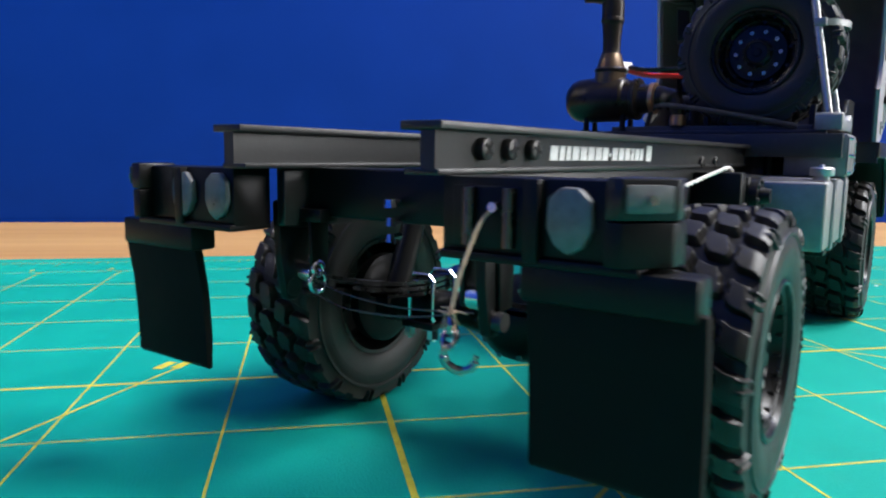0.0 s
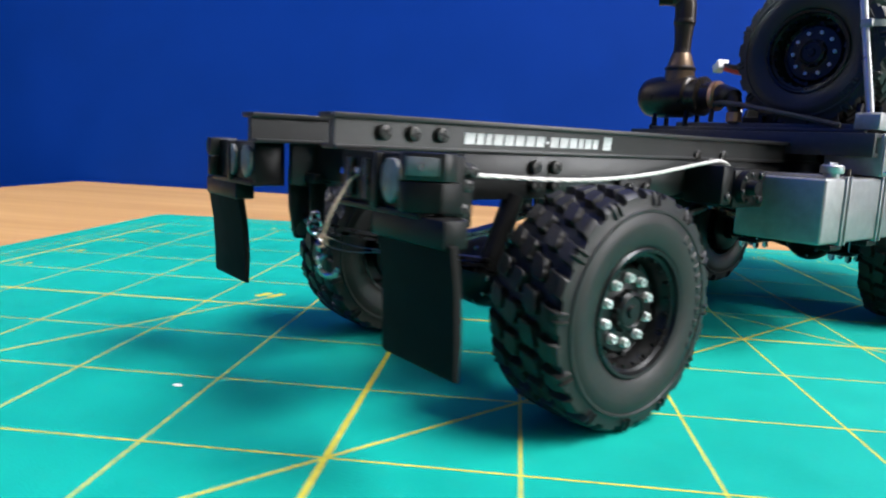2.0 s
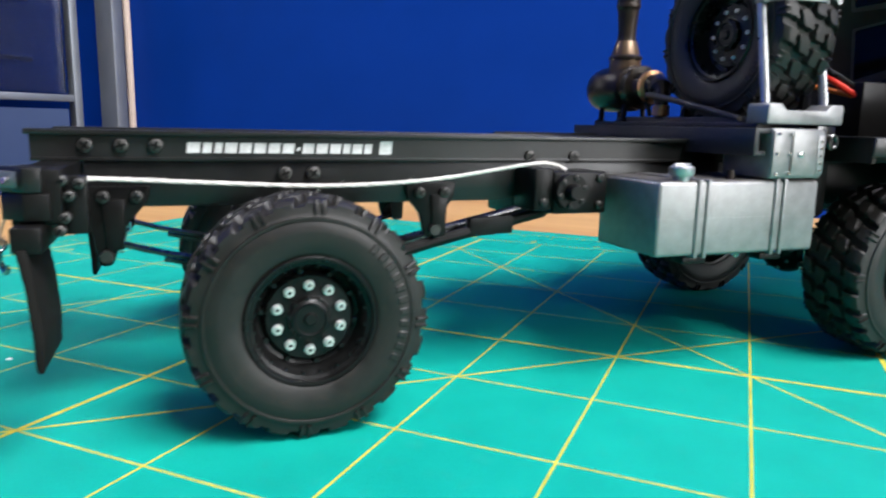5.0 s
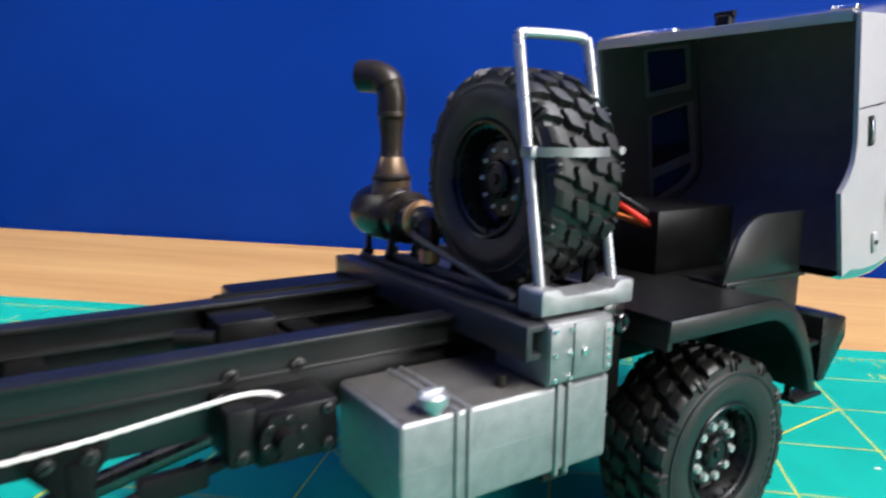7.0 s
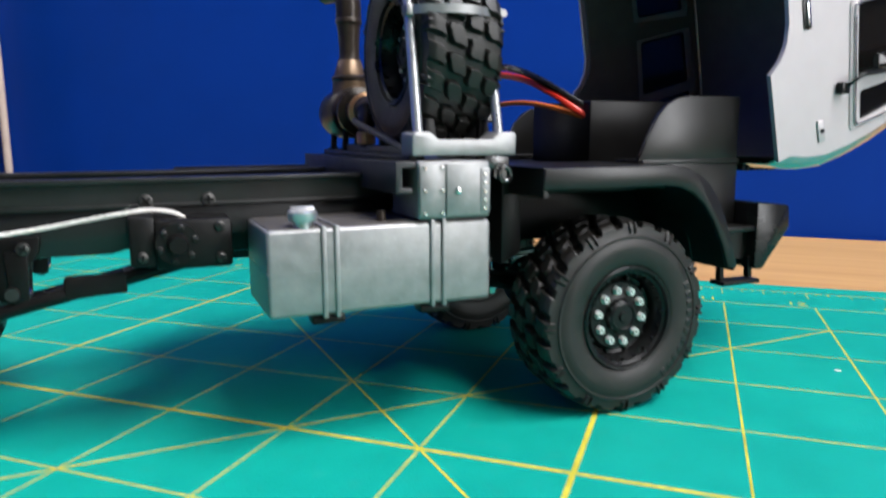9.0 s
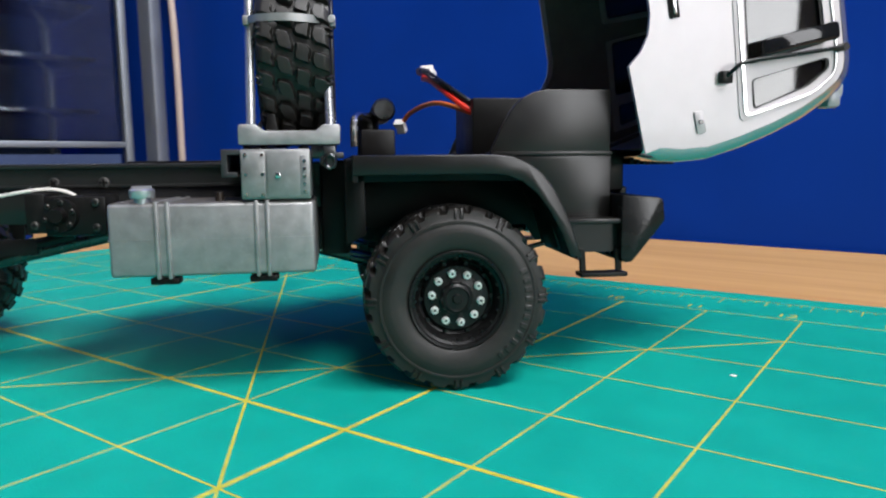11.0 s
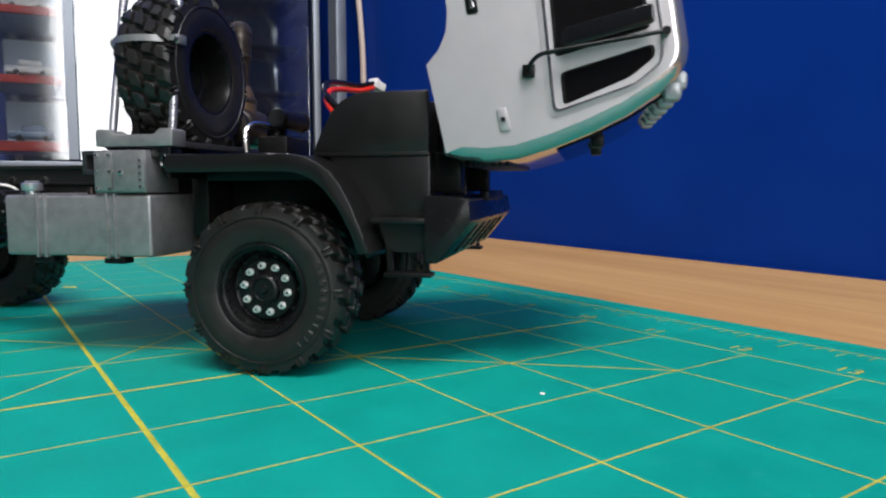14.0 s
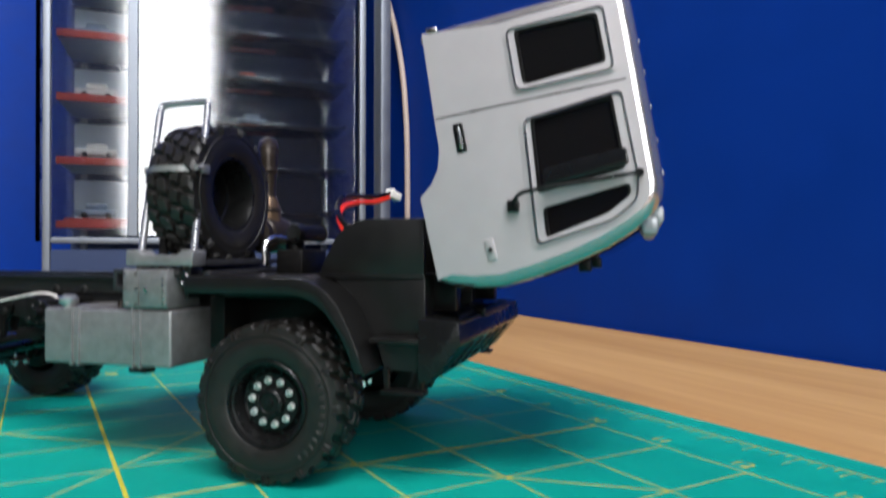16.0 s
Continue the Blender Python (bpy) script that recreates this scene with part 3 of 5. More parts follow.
# rear lamp brackets, mud flaps
def rear_corner(s):
    def yy(a, b):
        return (min(s * a, s * b), max(s * a, s * b))
    def slab_up(bm, pts, z0, z1, bev=0.2):
        """A plan outline of (x, outward y) points raised from z0 to z1."""
        tmp = prism(B(), pts, z0, z1, bev)
        for v in tmp.verts:
            v.co = Vector((v.co.x, s * v.co.z, v.co.y))
        me = bpy.data.meshes.new("tmp")
        tmp.to_mesh(me)
        tmp.free()
        bm.from_mesh(me)
        bpy.data.meshes.remove(me)
        return bm

    bm = B()
    slab_up(bm, [(-36.8, 14.6), (-36.8, 30.9), (-34.6, 33.7), (-31.4, 33.9), (-31.4, 14.6)], 33.0, 39.9)
    slab_up(bm, [(-38.6, 30.6), (-38.6, 32.0), (-35.6, 35.0), (-32.6, 35.0), (-32.6, 30.6)], 33.4, 36.9)
    slab_up(bm, [(-37.8, 23.2), (-37.8, 24.6), (-33, 24.6), (-33, 23.2)], 33.0, 39.9)
    box(bm, -37.4, -31.4, *yy(14.6, 33.0), 32.6, 33.4, 0.2)
    br = part("lamp_bracket", bm, M_BLACK, truck)
    for y in ((27.2,) if s < 0 else (17.0, 23.4)):
        sh = [(y - 1.9, 38.3), (y - 0.8, 39.3), (y + 0.8, 39.3), (y + 1.9, 38.3), (y + 2.0, 36.0), (y + 1.3, 34.6), (y, 33.8), (y - 1.3, 34.6), (y - 2.0, 36.0)]
        bm = prism(B(), sh, 0, 0.9, 0.3)
        for v in bm.verts:
            v.co = Vector((-37.6 + v.co.y, s * v.co.x, v.co.z))
        part("tail_lamp_lens", bm, M_LENS, br, "clear shield-shaped lens")
    lmp = part("marker_lamp", slab_up(B(), [(-38.5, 30.6), (-38.7, 31.9), (-35.4, 35.2), (-33.4, 35.0), (-33.4, 30.6)], 37.0, 40.2), M_GUARD, br, "square marker lamp")
    part("lens", slab_up(B(), [(-38.75, 32.3), (-36.05, 35.0), (-36.6, 34.1), (-38.0, 32.4)], 37.6, 39.7, 0.1), M_LENS, lmp, "clear lens")
    bm = B()
    cyl(bm, (-37.3, s * 33.5, 38.6), (-37.75, s * 33.95, 38.6), 0.45, 0.4, 10)
    part("bulb", bm, M_CHROME, lmp)
    bm = B()
    box(bm, -37.0, -33.4, *yy(22.6, 37.4), 29.6, 33.0, 0.4)
    part("flap_clamp", bm, M_BLACK, br)
    for x, y, z in ((-31.4, 33.6, 38.4), (-29.4, 33.0, 38.0), (-30.6, 33.6, 36.4), (-31.2, 33.8, 33.6), (-31.8, 34.4, 32.0)):
        screw((x, s * (y - 1.4), z), (0, s, 0), 0.75, 1.6, br)
    part("bracket_tail", box(B(), -31.6, -28.6, *yy(30.4, 32.2), 31.2, 39.0, 0.3), M_BLACK, br)
    rows = [(-36.4, 30.2), (-35.6, 25), (-35.2, 19), (-35.1, 14.7), (-34.8, 14.2), (-34.2, 14.2), (-34.0, 19), (-34.4, 25), (-35.2, 30.2)]
    bm = prism(B(), rows, *yy(22.9, 38.0), 0.25)
    part("mud_flap", bm, M_FLAP, br, "plain black rubber mud flap")


rear_corner(-1), rear_corner(1)

# rear winch line and hook
bm = B()
box(bm, -36.9, -34, -23.0, -15.6, 33.6, 39.2, 0.3)
fair = part("fairlead", bm, M_BLACK, truck)
for y in (-21.6, -17.6):
    cyl(bm := B(), (-37.2, y, 34), (-37.2, y, 39), 0.6, 0.6, 12)
    part("roller", bm, M_STEEL, fair)

# small chrome stub added to give the fairlead its glint
cyl(bm := B(), (-36.9, -20.4, 37.4), (-38.0, -20.4, 37.4), 0.55, 0.45, 10)
part("fairlead_glint", bm, M_CHROME, fair)
HOOK = Vector((-42.0, -19.1, 27.4))
bm = B()
random.seed(4)
pts = curve_pts([(-36.8, -19.8, 37.2), (-38.6, -19.6, 35.9), (-40.9, -19.3, 32.0), (-42.0, -19.1, 28.8)], 8)
for k in range(3):
    tube(bm, [p + Vector((0.11 * math.cos(i * 1.1 + k * 2.09), 0.11 * math.sin(i * 1.1 + k * 2.09), 0)) for i, p in enumerate(pts)], 0.12, 6)
for i in range(18):
    p = HOOK + Vector((0, 0, 1.3)) + Vector([random.uniform(-0.35, 0.35) for _ in range(3)])
    tube(bm, [p, p + Vector([random.uniform(-0.7, 0.7) for _ in range(3)]), p + Vector([random.uniform(-1.0, 1.0) for _ in range(3)])], 0.09, 5)
part("tow_cord", bm, M_BEIGE, truck, "frayed beige cord knotted to a small hook")
bm = B()
tube(bm, [HOOK + Vector((0.7 * math.cos(a), 0.5 * math.cos(a), 0.6 + 0.85 * math.sin(a))) for a in np.linspace(0, 2 * math.pi, 16, endpoint=False)], 0.3, 8, True)
tube(bm, [HOOK + Vector((0.5 * math.sin(a), 0.6 * math.cos(a), -0.6 + 0.7 * math.sin(a))) for a in np.linspace(0, 2 * math.pi, 16, endpoint=False)], 0.25, 8, True)
tube(bm, curve_pts([HOOK + Vector(v) for v in ((0, 0.2, -1.0), (-0.1, 0.5, -1.9), (0.1, 0.4, -2.8), (0.6, -0.5, -3.4), (1.1, -1.6, -3.0), (1.2, -1.9, -2.1))], 6),
     [0.3] * 8 + [0.42] * 12 + [0.36] * 8 + [0.24] * 3, 10)
part("tow_hook", bm, M_HOOK, truck, "bright plated steel hook")


# axles
def axle(x, s=1):
    bm = B()
    cyl(bm, (x, -23.5, TR), (x, 23.5, TR), 2.6, 2.6, 20)
    for y in (-21, 21):
        cyl(bm, (x, y - 1.5, TR), (x, y + 1.5, TR), 3.6, 3.6, 20)
    lathe(bm, [(0, -6.5), (3.0, -6.0), (5.2, -4.2), (6.3, -1.5), (6.5, 0), (6.3, 1.5), (5.2, 4.2), (3.0, 6.0), (0, 6.5)], (x, -3.5, TR + 0.3), (1, 0, 0), 28)
    cyl(bm, (x, -3.5, TR), (x, -11, TR), 4.4, 2.8, 20)
    cyl(bm, (x, -3.5, TR), (x, 6, TR), 4.4, 2.8, 20)
    ax = part("axle", bm, M_BLACK, truck)
    for y in (-23.4, 23.4):
        lathe(bm := B(), [(0, -1.2), (6.8, -1.2), (7.3, -0.6), (7.3, 1.0), (6.2, 1.6), (0, 1.6)], (x, y, TR), (0, -1, 0), 32)
        part("brake_drum", bm, M_BLACK, ax)
    for k in range(10):
        a = 2 * math.pi * k / 10
        cyl(bm := B(), (x - 4.6, -3.5 + 4.9 * math.cos(a), TR + 0.3 + 4.9 * math.sin(a)), (x - 3.4, -3.5 + 4.9 * math.cos(a), TR + 0.3 + 4.9 * math.sin(a)), 0.5, 0.5, 6)
        part("bolt", bm, M_STEEL, ax)
    for y in (-13.3, 13.3):
        bm = B()
        up = 26.3
        for dz, ln in ((0, 27), (-0.9, 20), (-1.8, 13)):
            p = [(x + ln * t, y, up - 4.2 + dz + 4.5 * (t * ln / 27) ** 2) for t in np.linspace(-1, 1, 15)]
            for a, b in zip(p, p[1:]):
                vs = [bm.verts.new((q[0], q[1] + w, q[2] + h)) for q in (a, b) for w, h in ((-1.6, 0), (1.6, 0), (1.6, 0.55), (-1.6, 0.55))]
                for f in ((0, 1, 5, 4), (1, 2, 6, 5), (2, 3, 7, 6), (3, 0, 4, 7)):
                    bm.faces.new([vs[i] for i in f])
        lf = part("leaf_spring", bm, M_STEEL, truck)
        for ex in (x - 27, x + 27):
            lathe(bm := B(), [(0.65, -1.8), (1.3, -1.8), (1.3, 1.8), (0.65, 1.8), (0.65, -1.8)], (ex, y, 26.9), (0, -1, 0), 20)
            part("spring_eye", bm, M_CHROME, lf)
            bm = B()
            prism(bm, [(ex - 1.6, 34), (ex + 1.6, 34), (ex + 1.2, 26), (ex - 1.2, 26)], y - 2.5, y - 1.9, 0.15)
            prism(bm, [(ex - 1.6, 34), (ex + 1.6, 34), (ex + 1.2, 26), (ex - 1.2, 26)], y + 1.9, y + 2.5, 0.15)
            box(bm, ex - 1.6, ex + 1.6, min(y, y * 0.72) - 0.4, max(y, y * 0.72) + 0.4, 33.4, 35, 0.2)
            part("spring_hanger", bm, M_BLACK, lf)
        for ux in (x - 2.8, x + 2.8):
            bm = B()
            tube(bm, [(ux, y - 2.2, 13.0), (ux, y - 2.2, 22.4), (ux, y - 1.6, 23.2), (ux, y + 1.6, 23.2), (ux, y + 2.2, 22.4), (ux, y + 2.2, 13.0)], 0.4, 8)
            part("u_bolt", bm, M_CHROME, lf, "bright plated bolt")
            for yy in (y - 2.2, y + 2.2):
                cyl(bm := B(), (ux, yy, 13.4), (ux, yy, 14.8), 0.95, 0.95, 6)
                part("nut", bm, M_CHROME, lf)
        part("spring_plate", box(B(), x - 4, x + 4, y - 3, y + 3, 14.9, 16.0, 0.25), M_BLACK, lf)


axle(0), axle(WB)
# spring hangers bolted to the outside of the rails
for s in (-1, 1):
    for name_x, pts in ((-26, [(-30.6, 36.0), (-21.5, 36.0), (-22.4, 33.2), (-25.4, 29.6), (-27.6, 23.4), (-29.4, 23.4), (-30.4, 29)]), (25.6, [(20.6, 36.2), (30.4, 36.2), (30.0, 33.6), (28.2, 31.0), (28.0, 26.2), (24.4, 26.2), (23.4, 30.6), (21.0, 33.4)])):
        hb = part("hanger_plate", prism(B(), rounded(pts, 0.6, 3), min(s * 14.1, s * 15.3), max(s * 14.1, s * 15.3), 0.15), M_BLACK, truck)
        for x in (name_x - 2.4, name_x + 2.4):
            screw((x, s * 15.3, 34.4), (0, s, 0), 1.0, 0.9, hb)
        cyl(bm := B(), (name_x + (0.5 if name_x > 0 else -2.3), s * 14.0, 27.6 if name_x > 0 else 25.0), (name_x + (0.5 if name_x > 0 else -2.3), s * 16.4, 27.6 if name_x > 0 else 25.0), 1.2, 1.0, 14)
        part("pivot_bolt", bm, M_SCREW, hb)
# shackle ring on the inside of the rear hanger, and a plated pin under the cross member
bm = B()
for z, r in ((26.0, 1.25), (27.6, 0.8)):
    tube(bm, [(-27.6 + r * math.cos(a), 10.6, z + r * math.sin(a)) for a in np.linspace(0, 2 * math.pi, 20, endpoint=False)], 0.34, 8, True)
part("shackle_ring", bm, M_CHROME, truck, "bright plated ring")
for z, r in ((36.4, 0.9), (34.4, 0.6), (32.6, 0.6)):
    cyl(bm := B(), (-29.0, -2.0, z - 0.5), (-29.0, -2.0, z + 0.4), r, r * 0.8, 8)
    cyl(bm, (-29.0, -2.0, z), (-27.2, -2.0, z), 0.4, 0.4, 8)
    part("plated_pin", bm, M_CHROME, truck)
# thin steel lines across the rear axle
for dz, y1 in ((0.0, -11.5), (-1.7, -9.0)):
    tube(bm := B(), curve_pts([(-28.2, 10.8, 26.4 + dz), (-28.6, 5, 25.3 + dz), (-28.2, -3, 24.7 + dz * 0.6), (-26.5, y1, 25.0 + dz * 0.3)], 6), 0.12, 6)
    part("brake_line", bm, M_STEEL, truck, "thin bright wire")
# drive shaft, gearbox, skid
cyl(bm := B(), (6, -3.5, 19), (52, -2, 29), 1.7, 1.7, 16)
part("drive_shaft", bm, M_STEEL, truck)
cyl(bm := B(), (119, -3.5, 19), (84, -2, 29), 1.7, 1.7, 16)
part("drive_shaft", bm, M_STEEL, truck)
part("gearbox", box(B(), 52, 84, -10, 9, 31, 39, 1.2), M_BLACK, truck)
bm = B()
tube(bm, [(49, -15, 30.4), (26, -15, 25.2), (7, -15, 20)], 1.1, 10)
box(bm, 33, 42, -16.2, -13.8, 26.4, 29.6, 0.5)
for v in bm.verts:
    if v.co.x > 32.5 and v.co.x < 42.5:
        v.co.z += (v.co.x - 37.5) * 0.2 if abs(v.co.y + 15) > 1.15 else 0
part("radius_rod", bm, M_BLACK, truck)
for y in (-15, 15):
    cyl(bm := B(), (-4, y * 0.9, 33), (-9, y * 0.9, 21), 1.8, 1.8, 16)
    part("damper", bm, M_BLACK, truck)

# side winch with its drum, and the cord along the rail
bm = B()
box(bm, 42.8, 46.6, -22.6, -14, 31.4, 39.2, 0.5)
box(bm, 46.4, 57.8, -23.0, -14, 30.8, 38.6, 0.6)
winch = part("winch_housing", bm, M_BLACK, truck)
cyl(bm := B(), (49.6, -23, 35), (49.6, -24.4, 35), 3.3, 3.2, 24)
cyl(bm, (49.6, -24.2, 35), (49.6, -26.2, 35), 1.7, 1.3, 16)
part("motor_flange", bm, M_BLACK, winch)
for k in range(6):
    a = 2 * math.pi * k / 6 + 0.3
    screw((49.6 + 2.6 * math.cos(a), -24.3, 35 + 2.6 * math.sin(a)), (0, -1, 0), 0.5, 0.4, winch)
for p in ((44.6, -22.6, 33), (56.0, -23, 37.4), (56.0, -23, 32.4)):
    screw(p, (0, -1, 0), 0.8, 0.6, winch)
cyl(bm := B(), (47.2, -19, 36.4), (54.5, -19, 36.4), 2.3, 2.3, 24)
drum = part("drum", bm, M_STEEL, winch)
bm = B()
pts = curve_pts([(-34, -18.2, 37.6), (-26, -16.6, 37.2), (-12, -16.2, 36.5), (4, -16.4, 35.9), (17, -16.6, 36.2), (28, -17.2, 37.2), (37, -18.4, 38.7), (42.5, -19.2, 39.6), (46.3, -19.3, 39.9), (49.6, -19.2, 39.3), (52.2, -19.0, 37.7)], 12)
for k in range(3):
    tube(bm, [p + Vector((0, 0.16 * math.cos(i * 0.9 + k * 2.09), 0.16 * math.sin(i * 0.9 + k * 2.09))) for i, p in enumerate(pts)], 0.22, 6)
random.seed(9)
for i in range(26):   # loose fibres
    p = pts[random.randrange(6, len(pts) - 2)] + Vector((0, random.uniform(-0.2, 0.2), 0.15))
    d = Vector((random.uniform(-1, 1), random.uniform(-0.6, 0.3), random.uniform(-0.3, 1)))
    tube(bm, [p, p + d * 0.7, p + d * 1.1 + Vector((0.3, 0, -0.2))], 0.035, 4)
part("winch_cord", bm, M_STRING, truck, "thin white twisted cord along the rail")

# fuel tank with two straps
TY0, TY1 = -33.9, -15.2
tank = part("fuel_tank", box(B(), 61.2, 98.2, TY0, TY1, 24.0, 37.5, 0.7, 3), M_SILVER, truck, "silver painted fuel tank with straps")
# thin dark sheet: shade and dark reflection on the silver top, put into colour
part("tank_top_shade", box(B(), 61.7, 97.7, TY0 + 0.5, TY1 - 0.2, 37.3, 37.62, 0.1), M_ROD_TOPSHADE, tank, "dark grey sheet that gives the silver tank's top its shade")
bm = B()
box(bm, 61.17, 98.23, TY0 - 0.03, TY1, 30.78, 30.9, 0.02)
part("seam", bm, M_SILVER, tank)
for x in (69.4, 71.4, 87.2, 89.2):
    bm = box(B(), x, x + 0.75, TY0 - 0.45, TY1 + 0.2, 23.6, 37.9, 0.2)
    part("tank_strap", bm, M_SILVER, tank)
for x in (70.5, 88.4):
    part("strap_foot", box(B(), x - 2.6, x + 2.6, TY0 + 0.6, TY0 + 4, 22.4, 23.7, 0.3), M_BLACK, tank)
cyl(bm := B(), (67.1, -32.0, 37.4), (67.1, -32.0, 38.6), 1.5, 1.5, 20)
lathe(bm, [(2.1, 38.5), (2.25, 38.8), (2.25, 39.9), (1.9, 40.2), (0, 40.2)], (67.1, -32.0, 0), (0, 0, 1), 24)
box(bm, 65.3, 68.9, -32.3, -31.7, 40.1, 40.7, 0.15)
part("filler_cap", bm, M_HOOP, tank, "bright silver filler cap")
cyl(bm := B(), (80.4, -29.5, 37.4), (80.4, -29.5, 39.3), 0.9, 0.7, 12)
part("vent", bm, M_PIPE, tank)

carrier = Matrix.Translation((-0.0009, 0, 0))   # the locker and the wheel carrier sit a little back
# silver tool locker on the tank
bm = box(B(), 86.0, 98.6, -34.2, -22, 38.0, 47.2, 0.3)
lock = part("tool_locker", bm, M_SILVER, truck, "silver tool locker with rivets", carrier)
for x0, x1 in ((86.2, 90.4), (90.8, 98.4)):
    part("locker_door", box(B(), x0, x1, -34.55, -34.1, 38.4, 46.8, 0.12), M_SILVER, lock)
for x, z in [(87.0, 46.2), (87.0, 42.6), (87.0, 38.9), (90.0, 46.2), (90.0, 42.6), (90.0, 38.9)] + [(97.6, 39.4 + 1.4 * i) for i in range(5)]:
    cyl(bm := B(), (x, -34.5, z), (x, -34.95, z), 0.38, 0.3, 8)
    part("rivet", bm, M_CHROME, lock)
part("rivet_strip", box(B(), 96.8, 98.55, -34.7, -34.3, 38.8, 46.0, 0.15), M_SILVER, lock)
part("latch", box(B(), 92.3, 93.2, -35.0, -34.5, 41.9, 42.9, 0.12), M_CHROME, lock)

# hoop, bracket and strap that hold the spare wheel
bm = prism(B(), [(85.6, 48.0), (104.2, 48.0), (104.4, 51.4), (104.0, 51.8), (101.2, 51.8), (99.8, 50.6), (90.2, 50.6), (88.8, 51.8), (86.0, 51.8), (85.6, 51.4)], -33.0, -27.6, 0.3)
hoopb = part("carrier_bracket", bm, M_SILVER, truck, "silver painted bracket", carrier)
bm = box(B(), 98.7, 103.4, -32.4, -28, 45.6, 47.9, 0.3)
cyl(bm, (101.6, -31.6, 45.0), (101.6, -32.8, 45.0), 1.3, 1.3, 20)
br2 = part("shackle_mount", bm, M_STEEL, hoopb)
tube(bm := B(), [(102.2 + 1.0 * math.cos(a), -33.0, 44.8 + 1.2 * math.sin(a)) for a in np.linspace(0, 2 * math.pi, 18, endpoint=False)], 0.42, 8, True)
part("ring", bm, M_STEEL, hoopb)
bm = B()
cz = [(87.7, -30.1, 50.5), (87.75, -28.0, 62), (87.85, -23.6, 85.6), (88.3, -23.0, 87.6), (89.6, -22.7, 88.4), (99.8, -22.7, 88.6), (101.2, -23.0, 87.8), (101.7, -23.6, 85.8), (102.2, -28, 62), (102.5, -30.1, 50.5)]
tube(bm, curve_pts(cz, 5), 0.86, 14)
part("wheel_hoop", bm, M_HOOP, truck, "polished steel hoop", carrier)
bm = B()
sp = [(87.3 + 15.4 * t, -27.0 - 4.6 * math.sin(math.pi * t) ** 0.6) for t in np.linspace(0, 1, 15)]
vs = [[bm.verts.new((x, y - d, z)) for d, z in ((0, 70.5), (0.5, 70.5), (0.5, 71.9), (0, 71.9))] for x, y in sp]
for a, b in zip(vs, vs[1:]):
    for k in range(4):
        bm.faces.new((a[k], a[(k + 1) % 4], b[(k + 1) % 4], b[k]))
box(bm, 86.7, 88.2, -28.2, -25.6, 70.3, 72.1, 0.3)
box(bm, 101.6, 104.0, -28.6, -25.6, 70.2, 72.4, 0.3)
cyl(bm, (103.2, -28.4, 71.3), (103.2, -30.2, 71.3), 0.75, 0.65, 12)
part("wheel_strap", bm, M_SILVER, truck, "silver wheel clamp strap", carrier)

# cross beam and carrier deck behind the cab
bm = prism(B(), [(81.6, 47.2), (86.0, 47.2), (86.0, 46.2), (82.7, 46.2), (82.7, 43.0), (84.4, 43.0), (84.4, 42.1), (81.6, 42.1)], -33.6, 30.0, 0.15)
part("cross_beam", bm, M_DECK, truck)
bm = B()
box(bm, 85.2, 104, -27, 28, 45.4, 46.6, 0.25)
box(bm, 85.2, 86.6, -30, 26, 47.2, 48.2, 0.2)
box(bm, 88.0, 89.2, -27, 20, 46.6, 49.4, 0.2)
box(bm, 101.2, 102.4, -27, 20, 48.0, 49.4, 0.2)
part("carrier_deck", bm, M_DECK, truck)
tube(bm := B(), curve_pts([(86.5, -24, 49), (86.0, -12, 51.5), (86.0, 2, 54.0), (88.5, 9, 54.2), (92, 12, 50)], 6), 0.62, 8)
part("carrier_rod", bm, M_ROD_TOPSHADE, truck)
for y in (-27, -4):
    bm = B()
    prism(bm, [(89, 48), (92, 48), (91, 54), (89.5, 54)], y, y + 1.2, 0.15)
    prism(bm, [(99, 48), (102, 48), (101, 54), (99.5, 54)], y, y + 1.2, 0.15)
    part("wheel_cradle", bm, M_BLACK, truck)

# air filter with its tall intake pipe
AX, AY, AZ = 90.9, 22.2, 56.5
bm = B()
lathe(bm, [(0, -11.6), (2.2, -11.4), (3.9, -10.7), (5.1, -9.4), (5.6, -7.6), (5.75, -5), (5.7, 4.0), (5.4, 4.6), (4.9, 5.0), (4.9, 7.0), (5.3, 7.2), (5.3, 8.2), (3.9, 8.8), (3.4, 11.4), (0, 11.4)], (AX, AY, AZ), (0, -1, 0), 32)
flt = part("air_filter", bm, M_PIPE, truck, "weathered black air filter with a tall pipe")
bm = B()
tube(bm, curve_pts([(AX, AY - 11, AZ), (AX - 0.6, AY - 15, AZ), (AX - 1.8, AY - 18, AZ - 1.2), (AX - 2.4, AY - 19, AZ - 4), (AX - 2.4, AY - 19, AZ - 7.5)], 5), [3.0] * 5 + [2.6] * 5 + [1.9] * 5 + [1.5] * 6, 18)
part("outlet", bm, M_PIPE, flt)
lathe(bm := B(), [(1.6, 1.0), (1.95, 1.2), (1.95, 3.4), (1.6, 3.6)], (AX - 2.4, AY - 19, AZ - 8.0), (0, 0, 1), 20)
part("outlet_collar", bm, M_COPPER, flt, "copper-tinted collar")
lathe(bm := B(), [(3.6, 11.3), (4.0, 11.5), (4.0, 12.6), (3.4, 12.9), (3.0, 13.2)], (AX, AY, AZ), (0, -1, 0), 28)
part("outlet_ring", bm, M_COPPER, flt, "copper-tinted ring")
